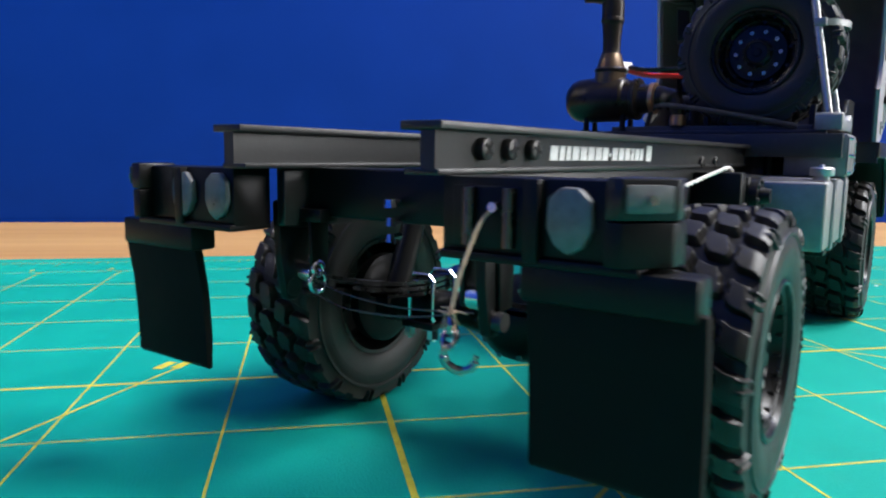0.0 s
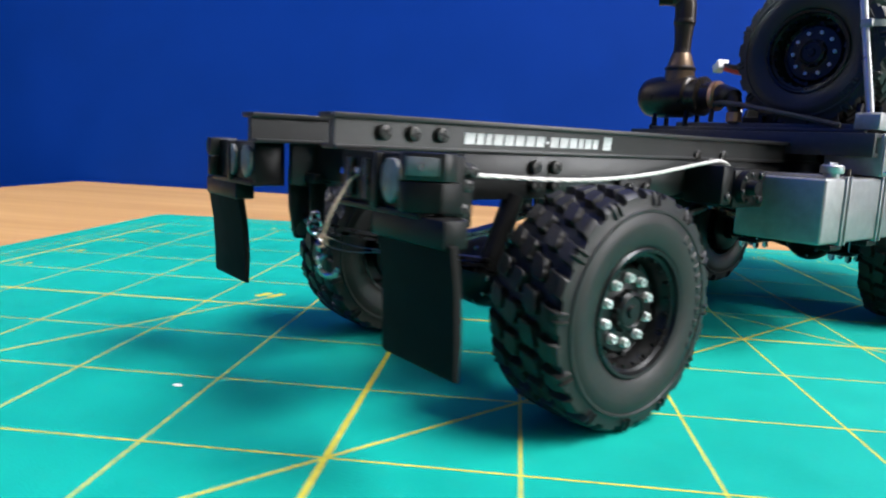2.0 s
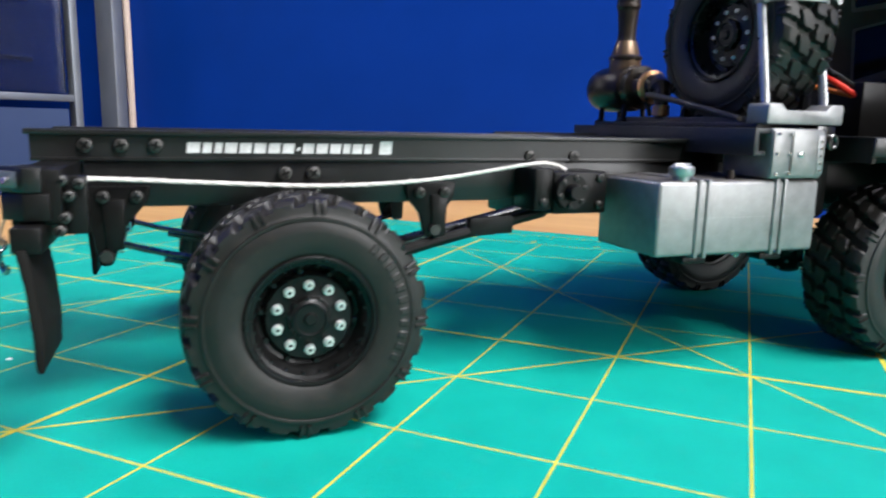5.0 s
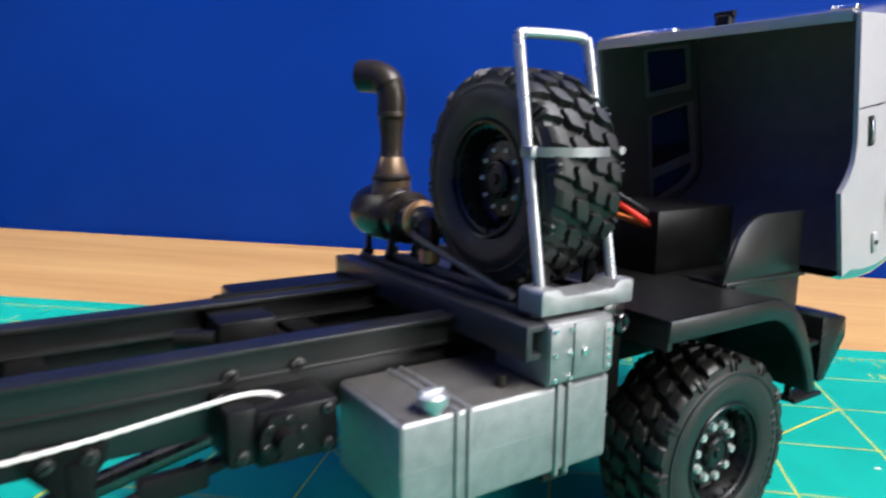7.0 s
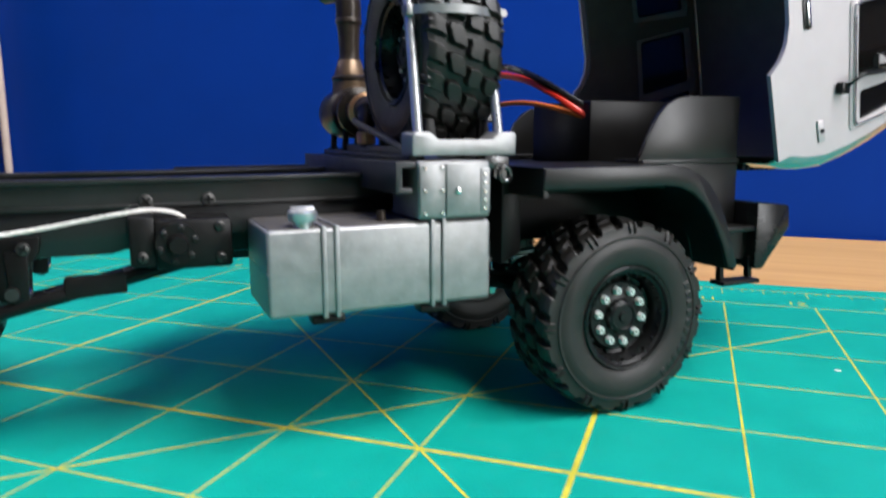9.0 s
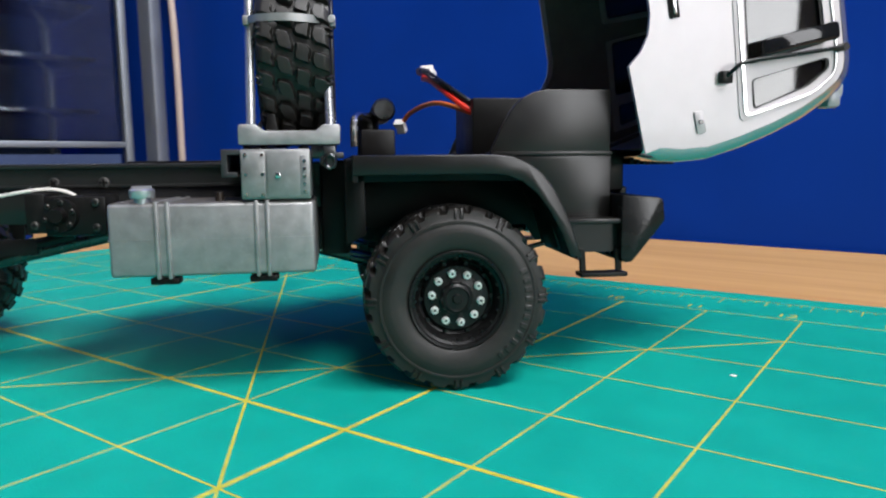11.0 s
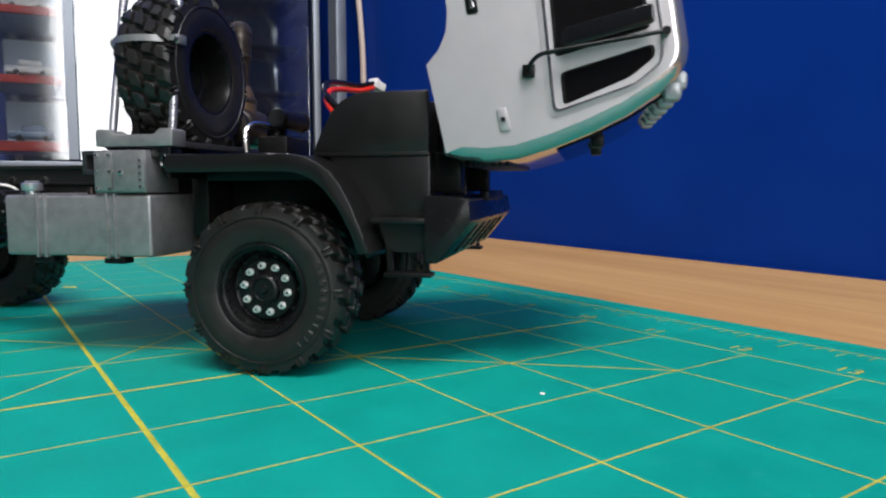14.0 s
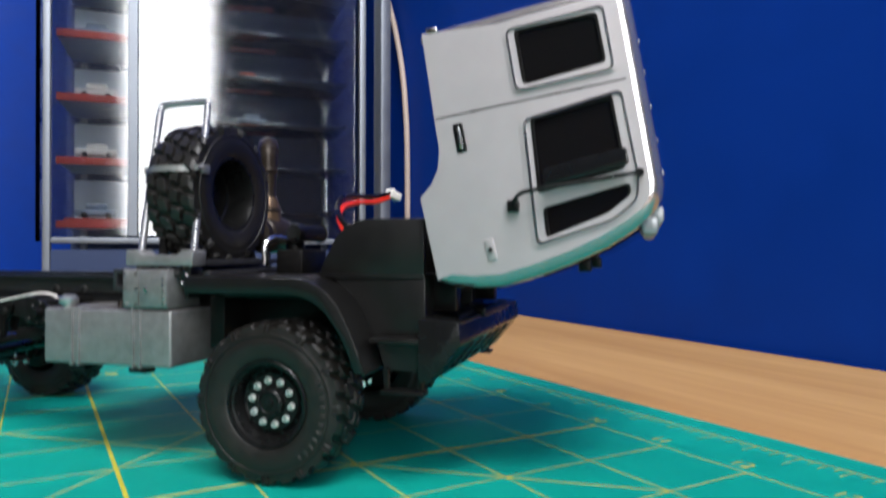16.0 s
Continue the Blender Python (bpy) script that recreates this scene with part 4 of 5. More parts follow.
for y in (AY + 5, AY - 5):
    for dx in (-3.0, 3.0):
        bm = B()
        cyl(bm, (AX + dx, y, 46.4), (AX + dx * 0.9, y, 52.6), 0.75, 0.65, 10)
        cyl(bm, (AX + dx, y, 47.4), (AX + dx, y, 48.6), 1.25, 1.25, 12)
        part("filter_foot", bm, M_BLACK, flt)
bm = B()
lathe(bm, [(2.4, 67.6), (2.6, 68.0), (2.3, 68.8), (2.25, 70.0), (2.3, 72), (2.6, 75.4), (2.75, 76.2), (2.98, 76.5), (2.98, 77.2), (2.85, 77.5)], (AX, AY, 0), (0, 0, 1), 28)
e = [(AX, AY, 77.2), (AX, AY, 80.6), (AX - 0.3, AY + 0.5, 82.6), (AX - 1.0, AY + 1.7, 84.0), (AX - 2.1, AY + 3.6, 84.6), (AX - 3.6, AY + 6.2, 84.7)]
tube(bm, curve_pts(e, 5), [2.85] * 10 + [3.2] * 8 + [3.3] * 8, 24)
part("intake_pipe", bm, M_PIPE, flt, "bronze-tinged black intake pipe")
lathe(bm := B(), [(3.95, 63.6), (4.15, 63.8), (4.15, 64.4), (3.6, 64.9)], (AX, AY, 0), (0, 0, 1), 28)
part("clamp_ring", bm, M_PIPE, flt)
lathe(bm := B(), [(4.2, 58.8), (4.0, 62.4), (3.85, 63.8), (3.5, 65.2), (2.6, 68.2), (2.3, 68.5)], (AX, AY, 0), (0, 0, 1), 28)
part("cone", bm, M_BRONZE, flt, "bronze-tinted cone under the pipe")

# left-hand locker on the far rail
bm = B()
box(bm, 57, 93, 15.4, 30, 25.5, 43.6, 0.5)
part("battery_box", bm, M_BLACK, truck)
bm = B()
box(bm, 51.5, 79, 14.6, 15.6, 40, 45.2, 0.2)
part("battery_box_rim", bm, M_BLACK, truck)


# fenders
def fender(s):
    up = [(105.5, 45.9), (131.5, 45.9)] + [(135.0, 45.5), (138.2, 44.2), (140.8, 42.4), (143.0, 39.8), (145.4, 35.4), (147.4, 30.6), (148.9, 26.2)]
    lo = [(146.6, 26.0), (144.9, 30.6), (142.4, 35.2), (139.8, 38.6), (137.0, 40.8), (134.0, 41.9), (131.5, 42.2), (105.2, 42.2)]
    y0, y1 = s * 39.0, s * 38.0
    bm = prism(B(), up + lo, min(y0, y1), max(y0, y1), 0.38)
    th = [(x, z - 1.0) for x, z in up[:2]] + [(x - 0.6, z - 0.8) for x, z in up[2:]]
    prism(bm, up + list(reversed(th)), min(s * 38.6, s * 16), max(s * 38.6, s * 16))
    box(bm, 105.5, 106.4, min(s * 38.6, s * 16), max(s * 38.6, s * 16), 41.0, 45.7)
    part("fender", bm, M_GUARD, truck, "satin black angular mudguard")
    # inner arch
    bm = B()
    prism(bm, [(104, 45), (108, 45), (108, 30), (104, 28)], min(s * 15, s * 27), max(s * 15, s * 27), 0.3)
    part("arch_liner", bm, M_BLACK, truck)
    bm = prism(B(), [(99, 45), (140, 45), (147, 40), (149, 27), (146, 27), (143.5, 30.5), (106.5, 30.5), (104.5, 25), (99, 25)], min(s * 15.2, s * 16.2), max(s * 15.2, s * 16.2), 0.2)
    part("wheel_well", bm, M_BLACK, truck)


fender(-1), fender(1)


# front body: side pieces, centre box, ledges
def front_side(s):
    def yy(a, b):
        return (min(s * a, s * b), max(s * a, s * b))
    out = [(133.0, 46.0), (158.3, 46.0), (158.3, 58.8), (145.0, 58.8), (142.2, 58.3), (139.6, 57.0), (137.4, 54.8), (135.4, 51.2)]
    part("arch_panel", prism(B(), out, *yy(28.2, 27.0), 0.25), M_GUARD, truck)
    bm = B()
    box(bm, 133.8, 158.6, *yy(28.6, 20), 45.6, 46.4, 0.15)
    part("ledge", bm, M_GUARD, truck)
    bm = prism(B(), [(136.8, 45.6), (158.6, 45.6), (158.6, 26.2), (147.6, 26.2), (145.6, 33), (142.0, 40), (138.0, 44)], *yy(28.2, 15), 0.3)
    part("body_side", bm, M_GUARD, truck)
    part("foot_ledge", box(B(), 147.5, 159.0, *yy(33.5, 28), 31.9, 32.9, 0.2), M_GUARD, truck)
    bm = prism(B(), [(148.8, 32.0), (158.8, 32.0), (158.8, 26.0), (150.6, 26.0)], *yy(31.6, 28))
    part("foot_box", bm, M_GUARD, truck)
    bm = B()
    box(bm, 150.4, 160.2, *yy(34.4, 30.6), 21.2, 22.1, 0.2)
    for x in (151.4, 159.0):
        prism(bm, [(x - 0.5, 22.2), (x + 0.5, 22.2), (x + 0.2, 26.6), (x - 0.8, 26.6)], *yy(32.9, 31.7))
    part("step", bm, M_BLACK, truck)
    screw((134.9, s * 27.0, 46.2), (0, 0, 1), 0.8, 0.7)


front_side(-1), front_side(1)
bm = B()
box(bm, 132.4, 157, -13, 10, 45, 58.4, 0.4)
part("centre_box", bm, M_BLACK, truck)
part("engine_floor", box(B(), 104, 158, -27, 27, 40.5, 45.4, 0.4), M_BLACK, truck)
bm = B()
cyl(bm, (110, 4, 45), (110, 4, 56), 2.6, 2.6, 18)
cyl(bm, (113.5, 12, 56.5), (113.5, -2, 56.5), 2.4, 2.4, 18)
box(bm, 108, 116, -3, 12, 45, 52, 0.6)
eng = part("engine_block", bm, M_BLACK, truck)
for y in (-2.2, 12.2):
    cyl(bm := B(), (113.5, y, 56.5), (113.5, y + math.copysign(1.2, y), 56.5), 2.7, 2.2, 18)
    part("end_cap", bm, M_STEEL, eng)
tube(bm := B(), curve_pts([(106.5, -6, 48), (106.5, -6, 53), (107.5, -3, 55), (110, 1, 54.5)], 6), 0.9, 10)
part("hose", bm, M_CHROME, eng)

# bumper
bm = B()
prof = [(158.8, 37.6), (166.8, 37.0), (167.6, 36.6), (168.0, 32.3), (161.2, 24.0), (159.2, 24.0), (158.8, 25)]
prism(bm, prof, -34.0, 34.0, 0.3)
bump = part("bumper", bm, M_BUMPER, truck, "satin black angular front bumper")
for y in (-24, 24):
    part("bumper_lamp", box(B(), 166.6, 167.6, y - 4.2, y + 4.2, 33.2, 36.0, 0.3), M_LENS, bump)
for z in (33.0, 36.4):
    part("bumper_ridge", box(B(), 166.4, 167.7, -32, 32, z, z + 0.5, 0.15), M_GUARD, bump)
bm = B()
box(bm, 166.5, 168.6, -13, 13, 36.2, 38.4, 0.4)
part("bumper_shelf", bm, M_BLACK, bump)
for k in range(5):
    a, b = Vector((162.0, 25.4)), Vector((167.0, 31.5))
    bm = B()
    y = -20 + 10 * k
    prism(bm, [(a.x, a.y), (b.x, b.y), (b.x + 0.5, b.y - 0.5), (a.x + 0.5, a.y - 0.5)], y - 0.6, y + 0.6, 0.12)
    part("bumper_rib", bm, M_BUMPER, bump)

# ---- tilted cab ----
CY = 34.3
side = [(159.2, 97.2), (162.5, 78.5), (163.5, 72.5), (163.2, 68.6), (161.8, 65.4), (159.4, 62.6), (162.6, 45.2)]   # the sill, with the wheel-arch cut
wrap = [(162.6, 45.2), (166, 44.3), (171, 44.0), (177, 44.5), (184, 46.6), (191, 49.3), (197.5, 52.4), (202.8, 55.8), (206.0, 58.6), (207.6, 61.6), (207.9, 64.6),
        (207.1, 69.5), (204.9, 82), (202.6, 95), (201.4, 101.5), (200.3, 103.8), (198.2, 104.3), (190, 102.8), (175, 100.1), (159.2, 97.2)]   # front, roof, rear


def inset(path, d):
    out = []
    for i, p in enumerate(path):
        a, b = Vector(path[max(0, i - 1)]), Vector(path[min(len(path) - 1, i + 1)])
        t = (b - a).normalized()
        out.append((p[0] - t.y * d, p[1] + t.x * d))
    return out


def quad(a, r=0.8):
    return rounded(a, r, 3)


W1 = [(178.9, 95.9), (195.3, 98.1), (197.2, 88.2), (180.9, 84.7)]
W1O = [(176.9, 96.2), (196.9, 99.6), (199.2, 86.6), (179.2, 83.2)]
W2 = [(182.3, 78.0), (198.2, 82.0), (200.9, 67.6), (183.9, 63.0)]
W3 = [(184.9, 60.2), (201.6, 64.9), (201.9, 62.6), (197.5, 59.0), (185.6, 54.2)]
W23O = [(180.4, 78.3), (200.2, 83.4), (203.6, 66.0), (203.4, 61.2), (198.5, 57.2), (183.4, 52.2)]


def cab():
    sil = part("cab", cab_shell(), M_CABGLOSS, truck, "silver painted cab, tilted forward and open underneath")
    for s in (-1, 1):
        y0, y1 = s * CY, s * (CY - 1.0)
        ins = inset(wrap, 2.6)
        outer = side[1:-1] + [(ins[0][0], ins[0][1] - 2.0)] + ins[1:-1] + [(ins[-1][0], ins[-1][1] + 2.0)]
        bm = plate(B(), outer, [quad(W1O), quad(W23O)], min(y0, y1), max(y0, y1))
        part("door_panel", bm, M_CAB, sil)
        bm = plate(B(), [((x - 182) * 0.97 + 182.6, (z - 75) * 0.97 + 75) for x, z in outer], [quad(W1O), quad(W23O)], min(s * 33.2, s * 32.7), max(s * 33.2, s * 32.7))
        part("door_lining", bm, M_LINING, sil)
        for o, holes in ((W1O, [W1]), (W23O, [W2, W3])):
            bm = plate(B(), quad(o, 1.6), [quad(h, 1.0) for h in holes], min(s * (CY + 0.35), s * (CY - 1.2)), max(s * (CY + 0.35), s * (CY - 1.2)))
            fr = part("window_frame", bm, M_CAB, sil, "bright silver window surround")
            oc = (sum(p[0] for p in o) / len(o), sum(p[1] for p in o) / len(o))
            for k0, k1, d in ((1.03, 0.985, 0.25), (0.965, 0.925, 0.7)):
                bm = plate(B(), [(oc[0] + (x - oc[0]) * k0, oc[1] + (z - oc[1]) * k0) for x, z in quad(o, 1.6)], [[(oc[0] + (x - oc[0]) * k1, oc[1] + (z - oc[1]) * k1) for x, z in quad(o, 1.4)]],
                           min(s * (CY + d), s * (CY - 0.2)), max(s * (CY + d), s * (CY - 0.2)))
                part("surround_rib", bm, M_CAB if k0 > 1 else M_CHROME, fr)
            for h in holes:
                g = quad(h, 1.0)
                c = (sum(p[0] for p in g) / len(g), sum(p[1] for p in g) / len(g))
                big = [(c[0] + (x - c[0]) * 1.015, c[1] + (z - c[1]) * 1.015) for x, z in g]
                small = [(c[0] + (x - c[0]) * 0.93, c[1] + (z - c[1]) * 0.93) for x, z in g]
                bm = plate(B(), big, [small], min(s * (CY + 0.1), s * (CY - 0.7)), max(s * (CY + 0.1), s * (CY - 0.7)))
                part("gasket", bm, M_BLACK, fr)
                bm = prism(B(), big, min(s * (CY - 0.5), s * (CY - 0.9)), max(s * (CY - 0.5), s * (CY - 0.9)))
                part("pane", bm, M_TINTG, fr, "smoked window pane")
        # shut line, handle, cap, sill strip
        bm = B()
        a, b = Vector((162.8, 78.9)), Vector((200.8, 84.8))
        n = Vector((b.y - a.y, a.x - b.x)).normalized() * 0.16
        prism(bm, [tuple(a - n), tuple(b - n), tuple(b + n), tuple(a + n)], min(s * (CY + 0.03), s * CY), max(s * (CY + 0.03), s * CY))
        part("shut_line", bm, M_STEEL, sil)
        hp = [(166.3, 77.6), (168.4, 77.9), (169.6, 72.0), (167.4, 71.6)]
        h = part("door_handle", prism(B(), rounded(hp, 0.5), min(s * (CY + 0.25), s * CY), max(s * (CY + 0.25), s * CY), 0.08), M_RIM, sil)
        hq = [(167.2, 76.8), (167.9, 76.9), (168.8, 72.7), (168.1, 72.5)]
        part("grip", prism(B(), hq, min(s * (CY + 0.7), s * (CY + 0.2)), max(s * (CY + 0.7), s * (CY + 0.2)), 0.1), M_CHROME, h)
        cp = [(173.0, 53.9), (174.9, 54.2), (175.9, 50.0), (174.0, 49.6)]
        c2 = part("lock_plate", prism(B(), rounded(cp, 0.4), min(s * (CY + 0.4), s * CY), max(s * (CY + 0.4), s * CY), 0.1), M_CAB, sil)
        bm = B()
        cyl(bm, (174.45, s * (CY + 0.3), 51.9), (174.45, s * (CY + 0.75), 51.9), 0.5, 0.45, 12)
        part("keyhole", bm, M_STEEL, c2)
        # mirror on its arm
        bm = B()
        tube(bm, curve_pts([(178.9, s * (CY + 0.8), 60.4), (179.6, s * (CY + 2.4), 61.6), (181.2, s * (CY + 3.3), 63.0), (184.5, s * (CY + 3.4), 63.7), (194, s * (CY + 3.0), 65.1), (203.2, s * (CY + 2.6), 66.5)], 8), 0.42, 8)
        box(bm, 178.0, 180.4, min(s * CY, s * (CY + 1.6)), max(s * CY, s * (CY + 1.6)), 59.4, 61.8, 0.3)
        cyl(bm, (203.4, s * CY, 66.5), (203.4, s * (CY + 3), 66.5), 0.8, 0.8, 10)
        arm = part("mirror_arm", bm, M_RIM, sil)
        mh = [(185.6, 64.2), (201.6, 68.0), (201.0, 71.4), (185.2, 67.6)]
        bm = prism(B(), rounded(mh, 0.9), min(s * (CY + 2.2), s * (CY + 3.6)), max(s * (CY + 2.2), s * (CY + 3.6)), 0.25)
        part("mirror_head", bm, M_TINT, arm, "black mirror housing")
    # roof marker lamps and lamp bar
    for z in (67.5, 74, 81, 88, 94.5):
        x = 207.4 - (z - 66) * 0.178
        bm = B()
        lathe(bm, [(0.9, 0), (0.85, 0.5), (0.5, 0.95), (0, 1.05)], (x - 0.1, -24, z), (1, 0, 0.17), 12)
        part("roof_marker", bm, M_CLEAR, sil)
    for i in range(6):
        y = -30 + i * 12
        bm = box(B(), 203.7, 206.9, y - 2.4, y + 2.4, 54.9, 58.4, 0.9, 2)
        box(bm, 205.0, 207.9, y - 1.6, y + 1.6, 57.0, 60.4, 0.8, 2)
        l = part("roof_lamp", bm, M_CLEAR, sil, "clear roof lamp")
        cyl(bm := B(), (205.0, y, 57.4), (206.3, y, 56.6), 0.8, 1.1, 12)
        part("reflector", bm, M_CHROME, l)
    # windscreen and grille on the face that now looks down
    bm = B()
    ws = wrap[4:9]
    o = [(p[0] + 0.25, p[1] - 0.35) for p in ws]
    for y0, y1 in ((-28, 28),):
        vs = [[bm.verts.new((x, y, z)) for x, z in o] for y in (y0, y1)]
        for i in range(len(o) - 1):
            bm.faces.new((vs[0][i], vs[0][i + 1], vs[1][i + 1], vs[1][i]))
        g = bmesh.ops.extrude_face_region(bm, geom=list(bm.faces))
        bmesh.ops.translate(bm, verts=[v for v in g["geom"] if isinstance(v, bmesh.types.BMVert)], vec=(-0.1, 0, 0.4))
    part("windscreen", bm, M_TINT, sil, "dark curved windscreen")
    for i in range(7):
        part("grille_slat", box(B(), 164.5 + i * 1.5, 165.3 + i * 1.5, -24, 24, 43.5, 44.6, 0.15), M_BLACK, sil)
    for y in (-20, 16):
        part("wiper_pivot", box(B(), 190.6, 193.4, y - 1.0, y + 1.0, 47.2, 49.8, 0.5), M_BLACK, sil)
    bm = B()
    box(bm, 171, 173.6, 2, 6, 99.2, 101.6, 0.3)
    cyl(bm, (172.2, 1.5, 101.8), (172.2, 6.5, 101.8), 0.9, 0.9, 10)
    part("cab_catch", bm, M_BLACK, sil)
    for y0, y1 in ((-33, -28), (9, 32.5)):
        part("rear_trim", box(B(), 160.0, 162.6, y0, y1, 97.5, 98.4, 0.2), M_CHROME, sil)
    lip = [(159.1, 97.3), (159.45, 95.1), (160.1, 95.2), (159.75, 97.4)]
    part("rear_lip", prism(B(), lip, -CY + 1.4, CY - 1.4, 0.1), M_CAB, sil)
    return sil


def cab_shell():
    """Front, roof and rear in one bent skin with rounded edges."""
    bm = B()
    R = 2.6
    rows = []
    steps = [(-CY + R * (1 - math.cos(a)), R * (1 - math.sin(a))) for a in np.linspace(0, math.pi / 2, 6)]
    steps += [(-y, d) for y, d in reversed(steps)]
    for y, d in steps:
        pp = inset(wrap, d)
        rows.append([bm.verts.new((x, y, z)) for x, z in pp])
    for a, b in zip(rows, rows[1:]):
        for i in range(len(wrap) - 1):
            bm.faces.new((a[i], a[i + 1], b[i + 1], b[i]))
    rows2 = []
    for y in (-CY + 1, CY - 1):
        rows2.append([bm.verts.new((x, y, z)) for x, z in inset(wrap, 1.1)])
    for i in range(len(wrap) - 1):
        bm.faces.new((rows2[0][i], rows2[1][i], rows2[1][i + 1], rows2[0][i + 1]))
    return bm


M_TINTG = glass_mat("smoked_glass", (0.03, 0.027, 0.025), 0.03, 1.6, 0.8)
cabo = cab()
bm = B()
for a, b in zip(inset(wrap, 1.6), inset(wrap, 1.6)[1:]):
    vs = [bm.verts.new((x, y, z)) for (x, z), y in ((a, -CY + 1.6), (b, -CY + 1.6), (b, CY - 1.6), (a, CY - 1.6))]
    bm.faces.new(vs)
part("cab_lining", bm, M_LINING, cabo)
# hinge under the cab
for y in (-20, 20):
    part("cab_hinge", box(B(), 156, 164, y - 2, y + 2, 38, 46.5, 0.5), M_BLACK, truck)


# battery leads
def lead(name, pts, r, material, label=""):
    return part(name, tube(B(), curve_pts(pts, 8), r, 8), material, truck, label)


lead("red_lead", [(136, -12, 54), (132.5, -10.5, 55.6), (128, -6, 59.8), (125.5, 2, 63.4), (124.8, 13, 65.4), (126.2, 24, 66.4), (128, 31, 68.2)], 0.75, M_RED, "red silicone battery lead")
lead("black_lead", [(136, -10, 56), (131.6, -9.5, 58.2), (126.6, -4, 62.6), (124.2, 4, 65.8), (123.6, 14, 67.4), (125.4, 25, 68.0), (128, 31, 69.4)], 0.75, M_RIM, "black silicone battery lead")
lead("orange_lead", [(136, -12, 53.5), (132, -9, 55.6), (127.5, 1, 58.2), (124.7, 10.7, 58.5), (121.6, 17, 57.0), (120, 20, 55.0)], 0.6, M_ORANGE, "orange signal lead")
for p, a, size in (((128.6, 33.2, 69.0), 20, 0.95), ((119.4, 21.0, 53.6), 50, 0.75)):
    bm = box(B(), -2.2, 2.2, -1.6, 1.6, -1.3, 1.3, 0.25)
    box(bm, -2.4, -1.2, -1.9, 1.9, -1.5, 1.5, 0.2)
    part("plug", bm, M_WHITE, truck, "white nylon plug", Matrix.Translation(Vector(p) * 0.001) @ pose(0, 0, 0, 0, a, 60) @ Matrix.Scale(size, 4))


# ---- glass display cabinet beside the desk ----
def cabinet():
    """Local x runs along the front, y into the cabinet, z up; metres."""
    c = tagged(new("display_cabinet"), "tall glass display cabinet with aluminium frame and filled shelves", "display cabinet")
    W, D, Z0, Z1 = 0.335, 0.25, -0.75, 1.25
    c.matrix_world = Matrix.Translation((-0.568, -0.025, 0)) @ pose(0, 0, 0, 0, 0, 79.4)
    K = 1.0

    def p(name, x0, x1, y0, y1, z0, z1, m, label="", par=None, bev=0.0):
        return part(name, box(B(), x0, x1, y0, y1, z0, z1, bev), m, par or c, label, k=K)
    for x in (0.0125, W - 0.0115):
        for y in (0, D - 0.010):
            p("post", x, x + 0.007, y, y + 0.010, Z0, Z1, M_TITAN, bev=0.001)
    for z in (0.058, 1.2):
        p("rail", 0.0195, W - 0.0115, 0, 0.008, z, z + 0.006, M_TITAN, bev=0.001)
    p("base_panel", 0.016, W - 0.016, 0.003, 0.012, Z0, 0.052, M_NAVY)
    p("back_panel", 0.0, W, D, D + 0.008, Z0, Z1, M_NAVY)
    p("side_pane", 0.004, 0.008, 0.016, D - 0.016, 0.06, 1.2, M_GLASS)
    p("side_pane", W - 0.008, W - 0.004, 0.016, D - 0.016, 0.06, 1.2, M_GLASS)
    g = p("door_pane", 0.016, W - 0.016, 0.005, 0.009, 0.066, 1.2, M_DOORGLASS)
    p("door_stile", 0.088, 0.097, -0.002, 0.004, 0.066, 1.2, M_TITAN)
    return c, W, D


cabi, CW, CD = cabinet()
CABM = cabi.matrix_world.copy()


def shelf_model(m, col, scale):
    """A small boxed model car on a shelf."""
    b = tagged(new("model_box"), "small boxed model car on a cabinet shelf", "toy box", "boxed models in the cabinet")
    b.matrix_world = m
    part("tray", box(B(), -50, 50, -18, 18, 0, 10, 1), M_REDCARD, b)
    part("car_body", box(B(), -36, 32, -13, 13, 14, 26, 4, 3), col, b)
    part("car_cabin", box(B(), -18, 16, -11, 11, 25, 36, 4, 3), col, b)
    for x in (-20, 18):
        for y in (-14, 11):
            cyl(bm := B(), (x, y, 15), (x, y + 3, 15), 5, 5, 16)
            part("car_wheel", bm, M_RUBBER, b)
    return b


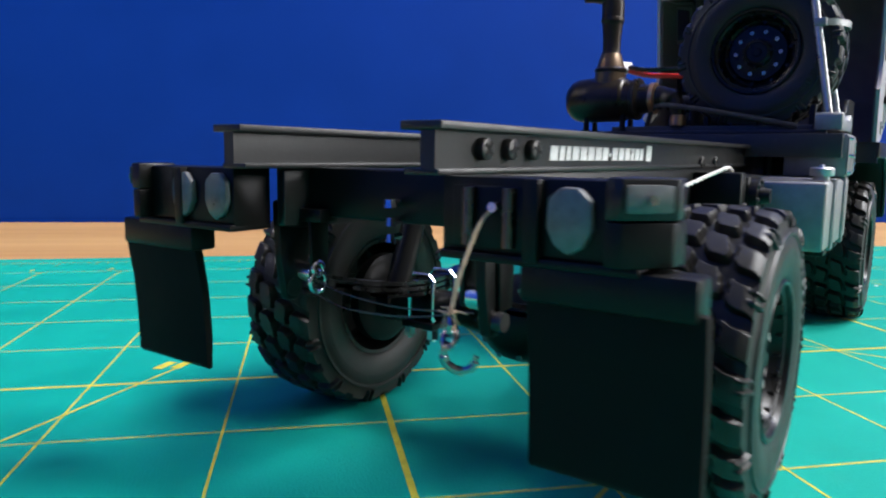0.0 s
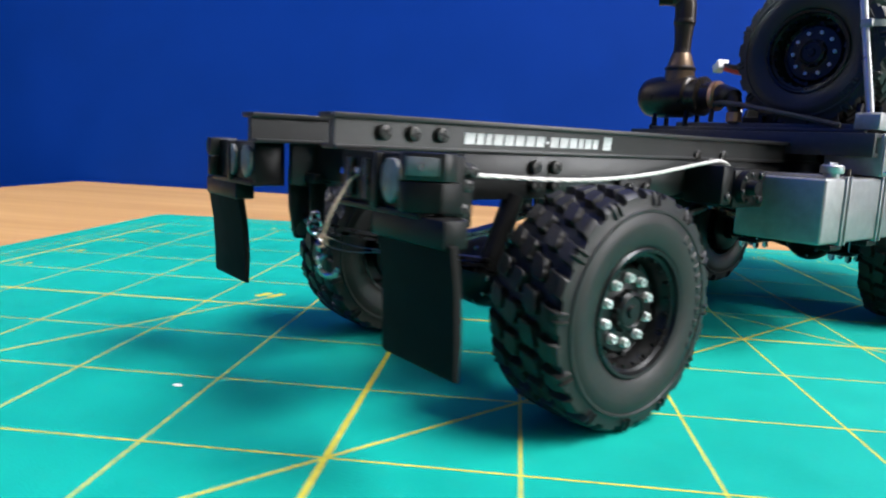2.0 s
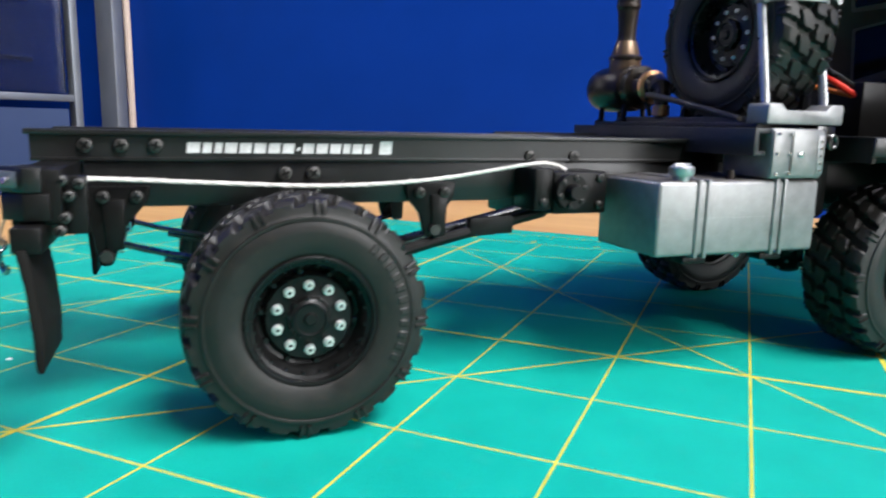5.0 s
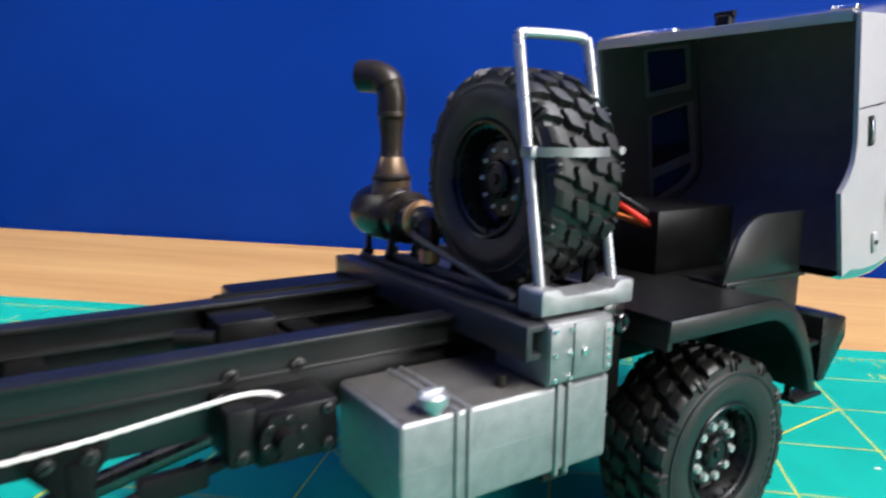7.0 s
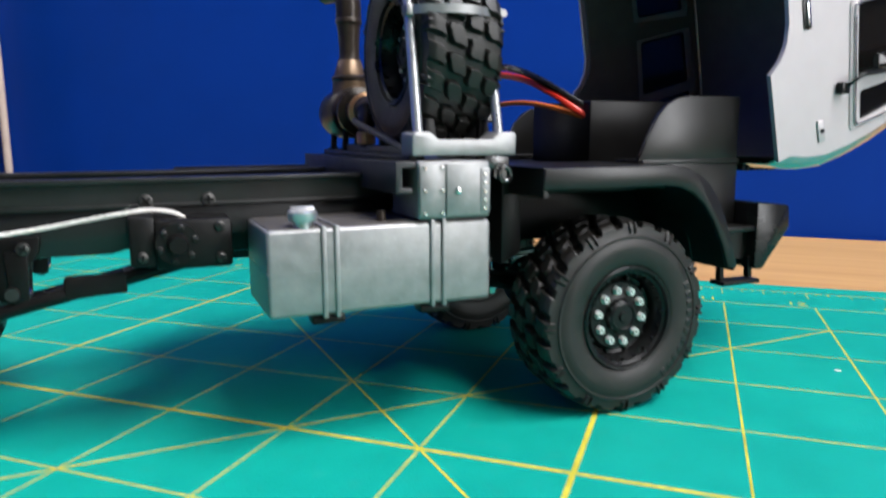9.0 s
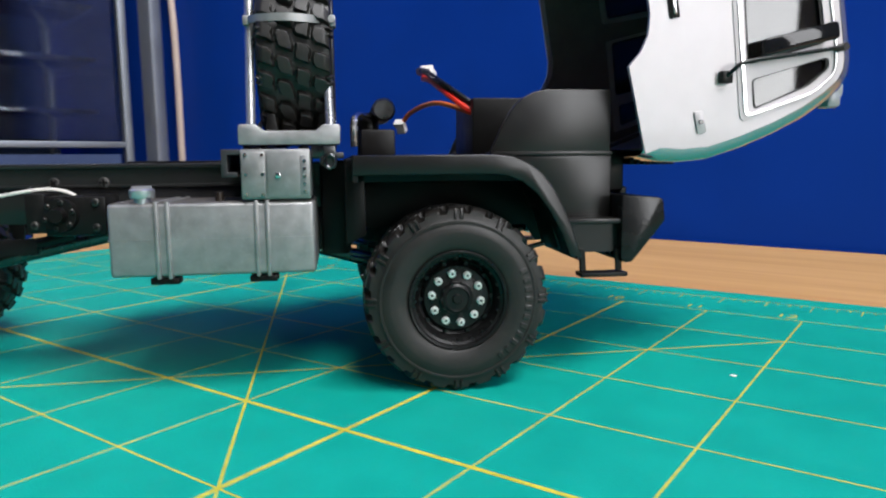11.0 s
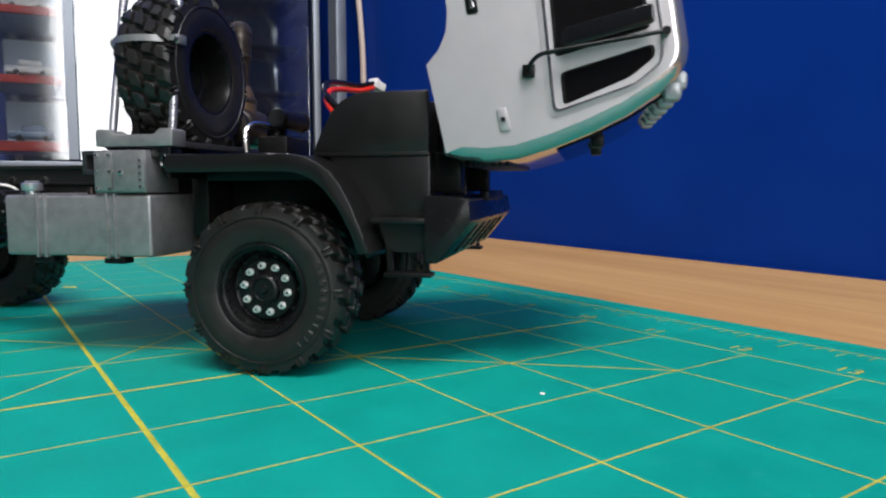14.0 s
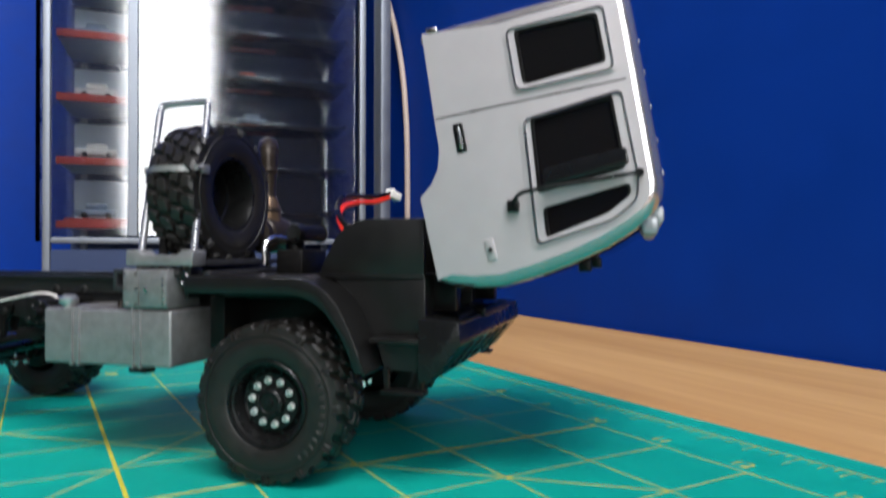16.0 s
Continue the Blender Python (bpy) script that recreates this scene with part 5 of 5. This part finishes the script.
M_REDCARD = mat("faded_red_card", (0.35, 0.04, 0.03), 0.6, vary=0.2, scale=30)
M_GREYBLUE = mat("grey_blue_card", (0.24, 0.31, 0.40), 0.6, vary=0.25, scale=25)
random.seed(11)
M_PALE = mat("pale_backing_card", (0.58, 0.66, 0.72), 0.6, vary=0.25, scale=25)
for i in range(10):
    z = 0.080 + 0.0633 * i
    part("shelf", box(B(), 0.021, 0.087, 0.02, 0.125, z - 0.005, z - 0.001, 0.0006), M_GREYBLUE, cabi, k=1.0)
    part("shelf_edge", box(B(), 0.022, 0.086, 0.016, 0.0198, z - 0.0065, z + 0.001, 0.0005), M_REDCARD, cabi, "faded red shelf edge", k=1.0)
    part("back_card", box(B(), 0.024, 0.085, 0.112, 0.118, z + 0.002, z + random.uniform(0.046, 0.054), 0.001), M_PALE, cabi, k=1.0)
    shelf_model(CABM @ pose(0.054, 0.06, z - 0.001, 0, 0, random.uniform(-6, 6)) @ Matrix.Scale(0.6, 4), random.choice((M_WHITE, M_GREYBLUE, M_WHITE)), 1.0)
for i in range(11):
    z = 0.098 + 0.051 * i
    part("shelf", box(B(), 0.10, CW - 0.014, 0.06, CD - 0.01, z - 0.005, z - 0.001, 0.0006), M_GLASS, cabi, k=1.0)
    shelf_model(CABM @ pose(0.214 + random.uniform(-0.01, 0.01), 0.13, z - 0.001, 0, 0, random.uniform(-6, 6)) @ Matrix.Scale(0.55, 4), random.choice((M_REDCARD, M_GREYBLUE, M_REDCARD)), 1.0)

# cream cable that hangs down in the corner
cb = part("hanging_cable", tube(B(), curve_pts([(-640, 358, 700), (-604, 354, 480), (-571, 353, 380), (-540, 352, 315), (-522, 352, 265), (-513, 352, 220), (-508, 352, 165), (-507, 352, 40), (-506, 350, -300), (-512, 352, -750)], 10), 3.2, 10), M_CABLE)
tagged(cb, "cream mains cable hanging down the blue wall", "cable")
pl = part("corner_trunking", box(B(), -0.488, -0.468, 0.300, 0.312, -0.75, 1.5, 0.002), M_TITAN, k=1.0)
tagged(pl, "slim grey aluminium strip standing beside the cabinet", "trunking", kind="structure")


# lint on the mat
def lint(x, y, r, seed):
    rnd = random.Random(seed)
    bm = B()
    bmesh.ops.create_icosphere(bm, subdivisions=2, radius=r)
    for v in bm.verts:
        v.co *= rnd.uniform(0.7, 1.25)
        v.co.z = max(-0.05, v.co.z * 0.22)
        v.co.x *= 1.3
    o = part("lint_speck", bm, M_WHITE, None, "", Matrix.Translation((x * IN / 1000, y * IN / 1000, 0.00008)))
    tagged(o, "tiny white speck of lint on the green mat", "lint")


lint(-4.2, -2.19, 0.6, 1), lint(3.84, 2.62, 0.55, 2)
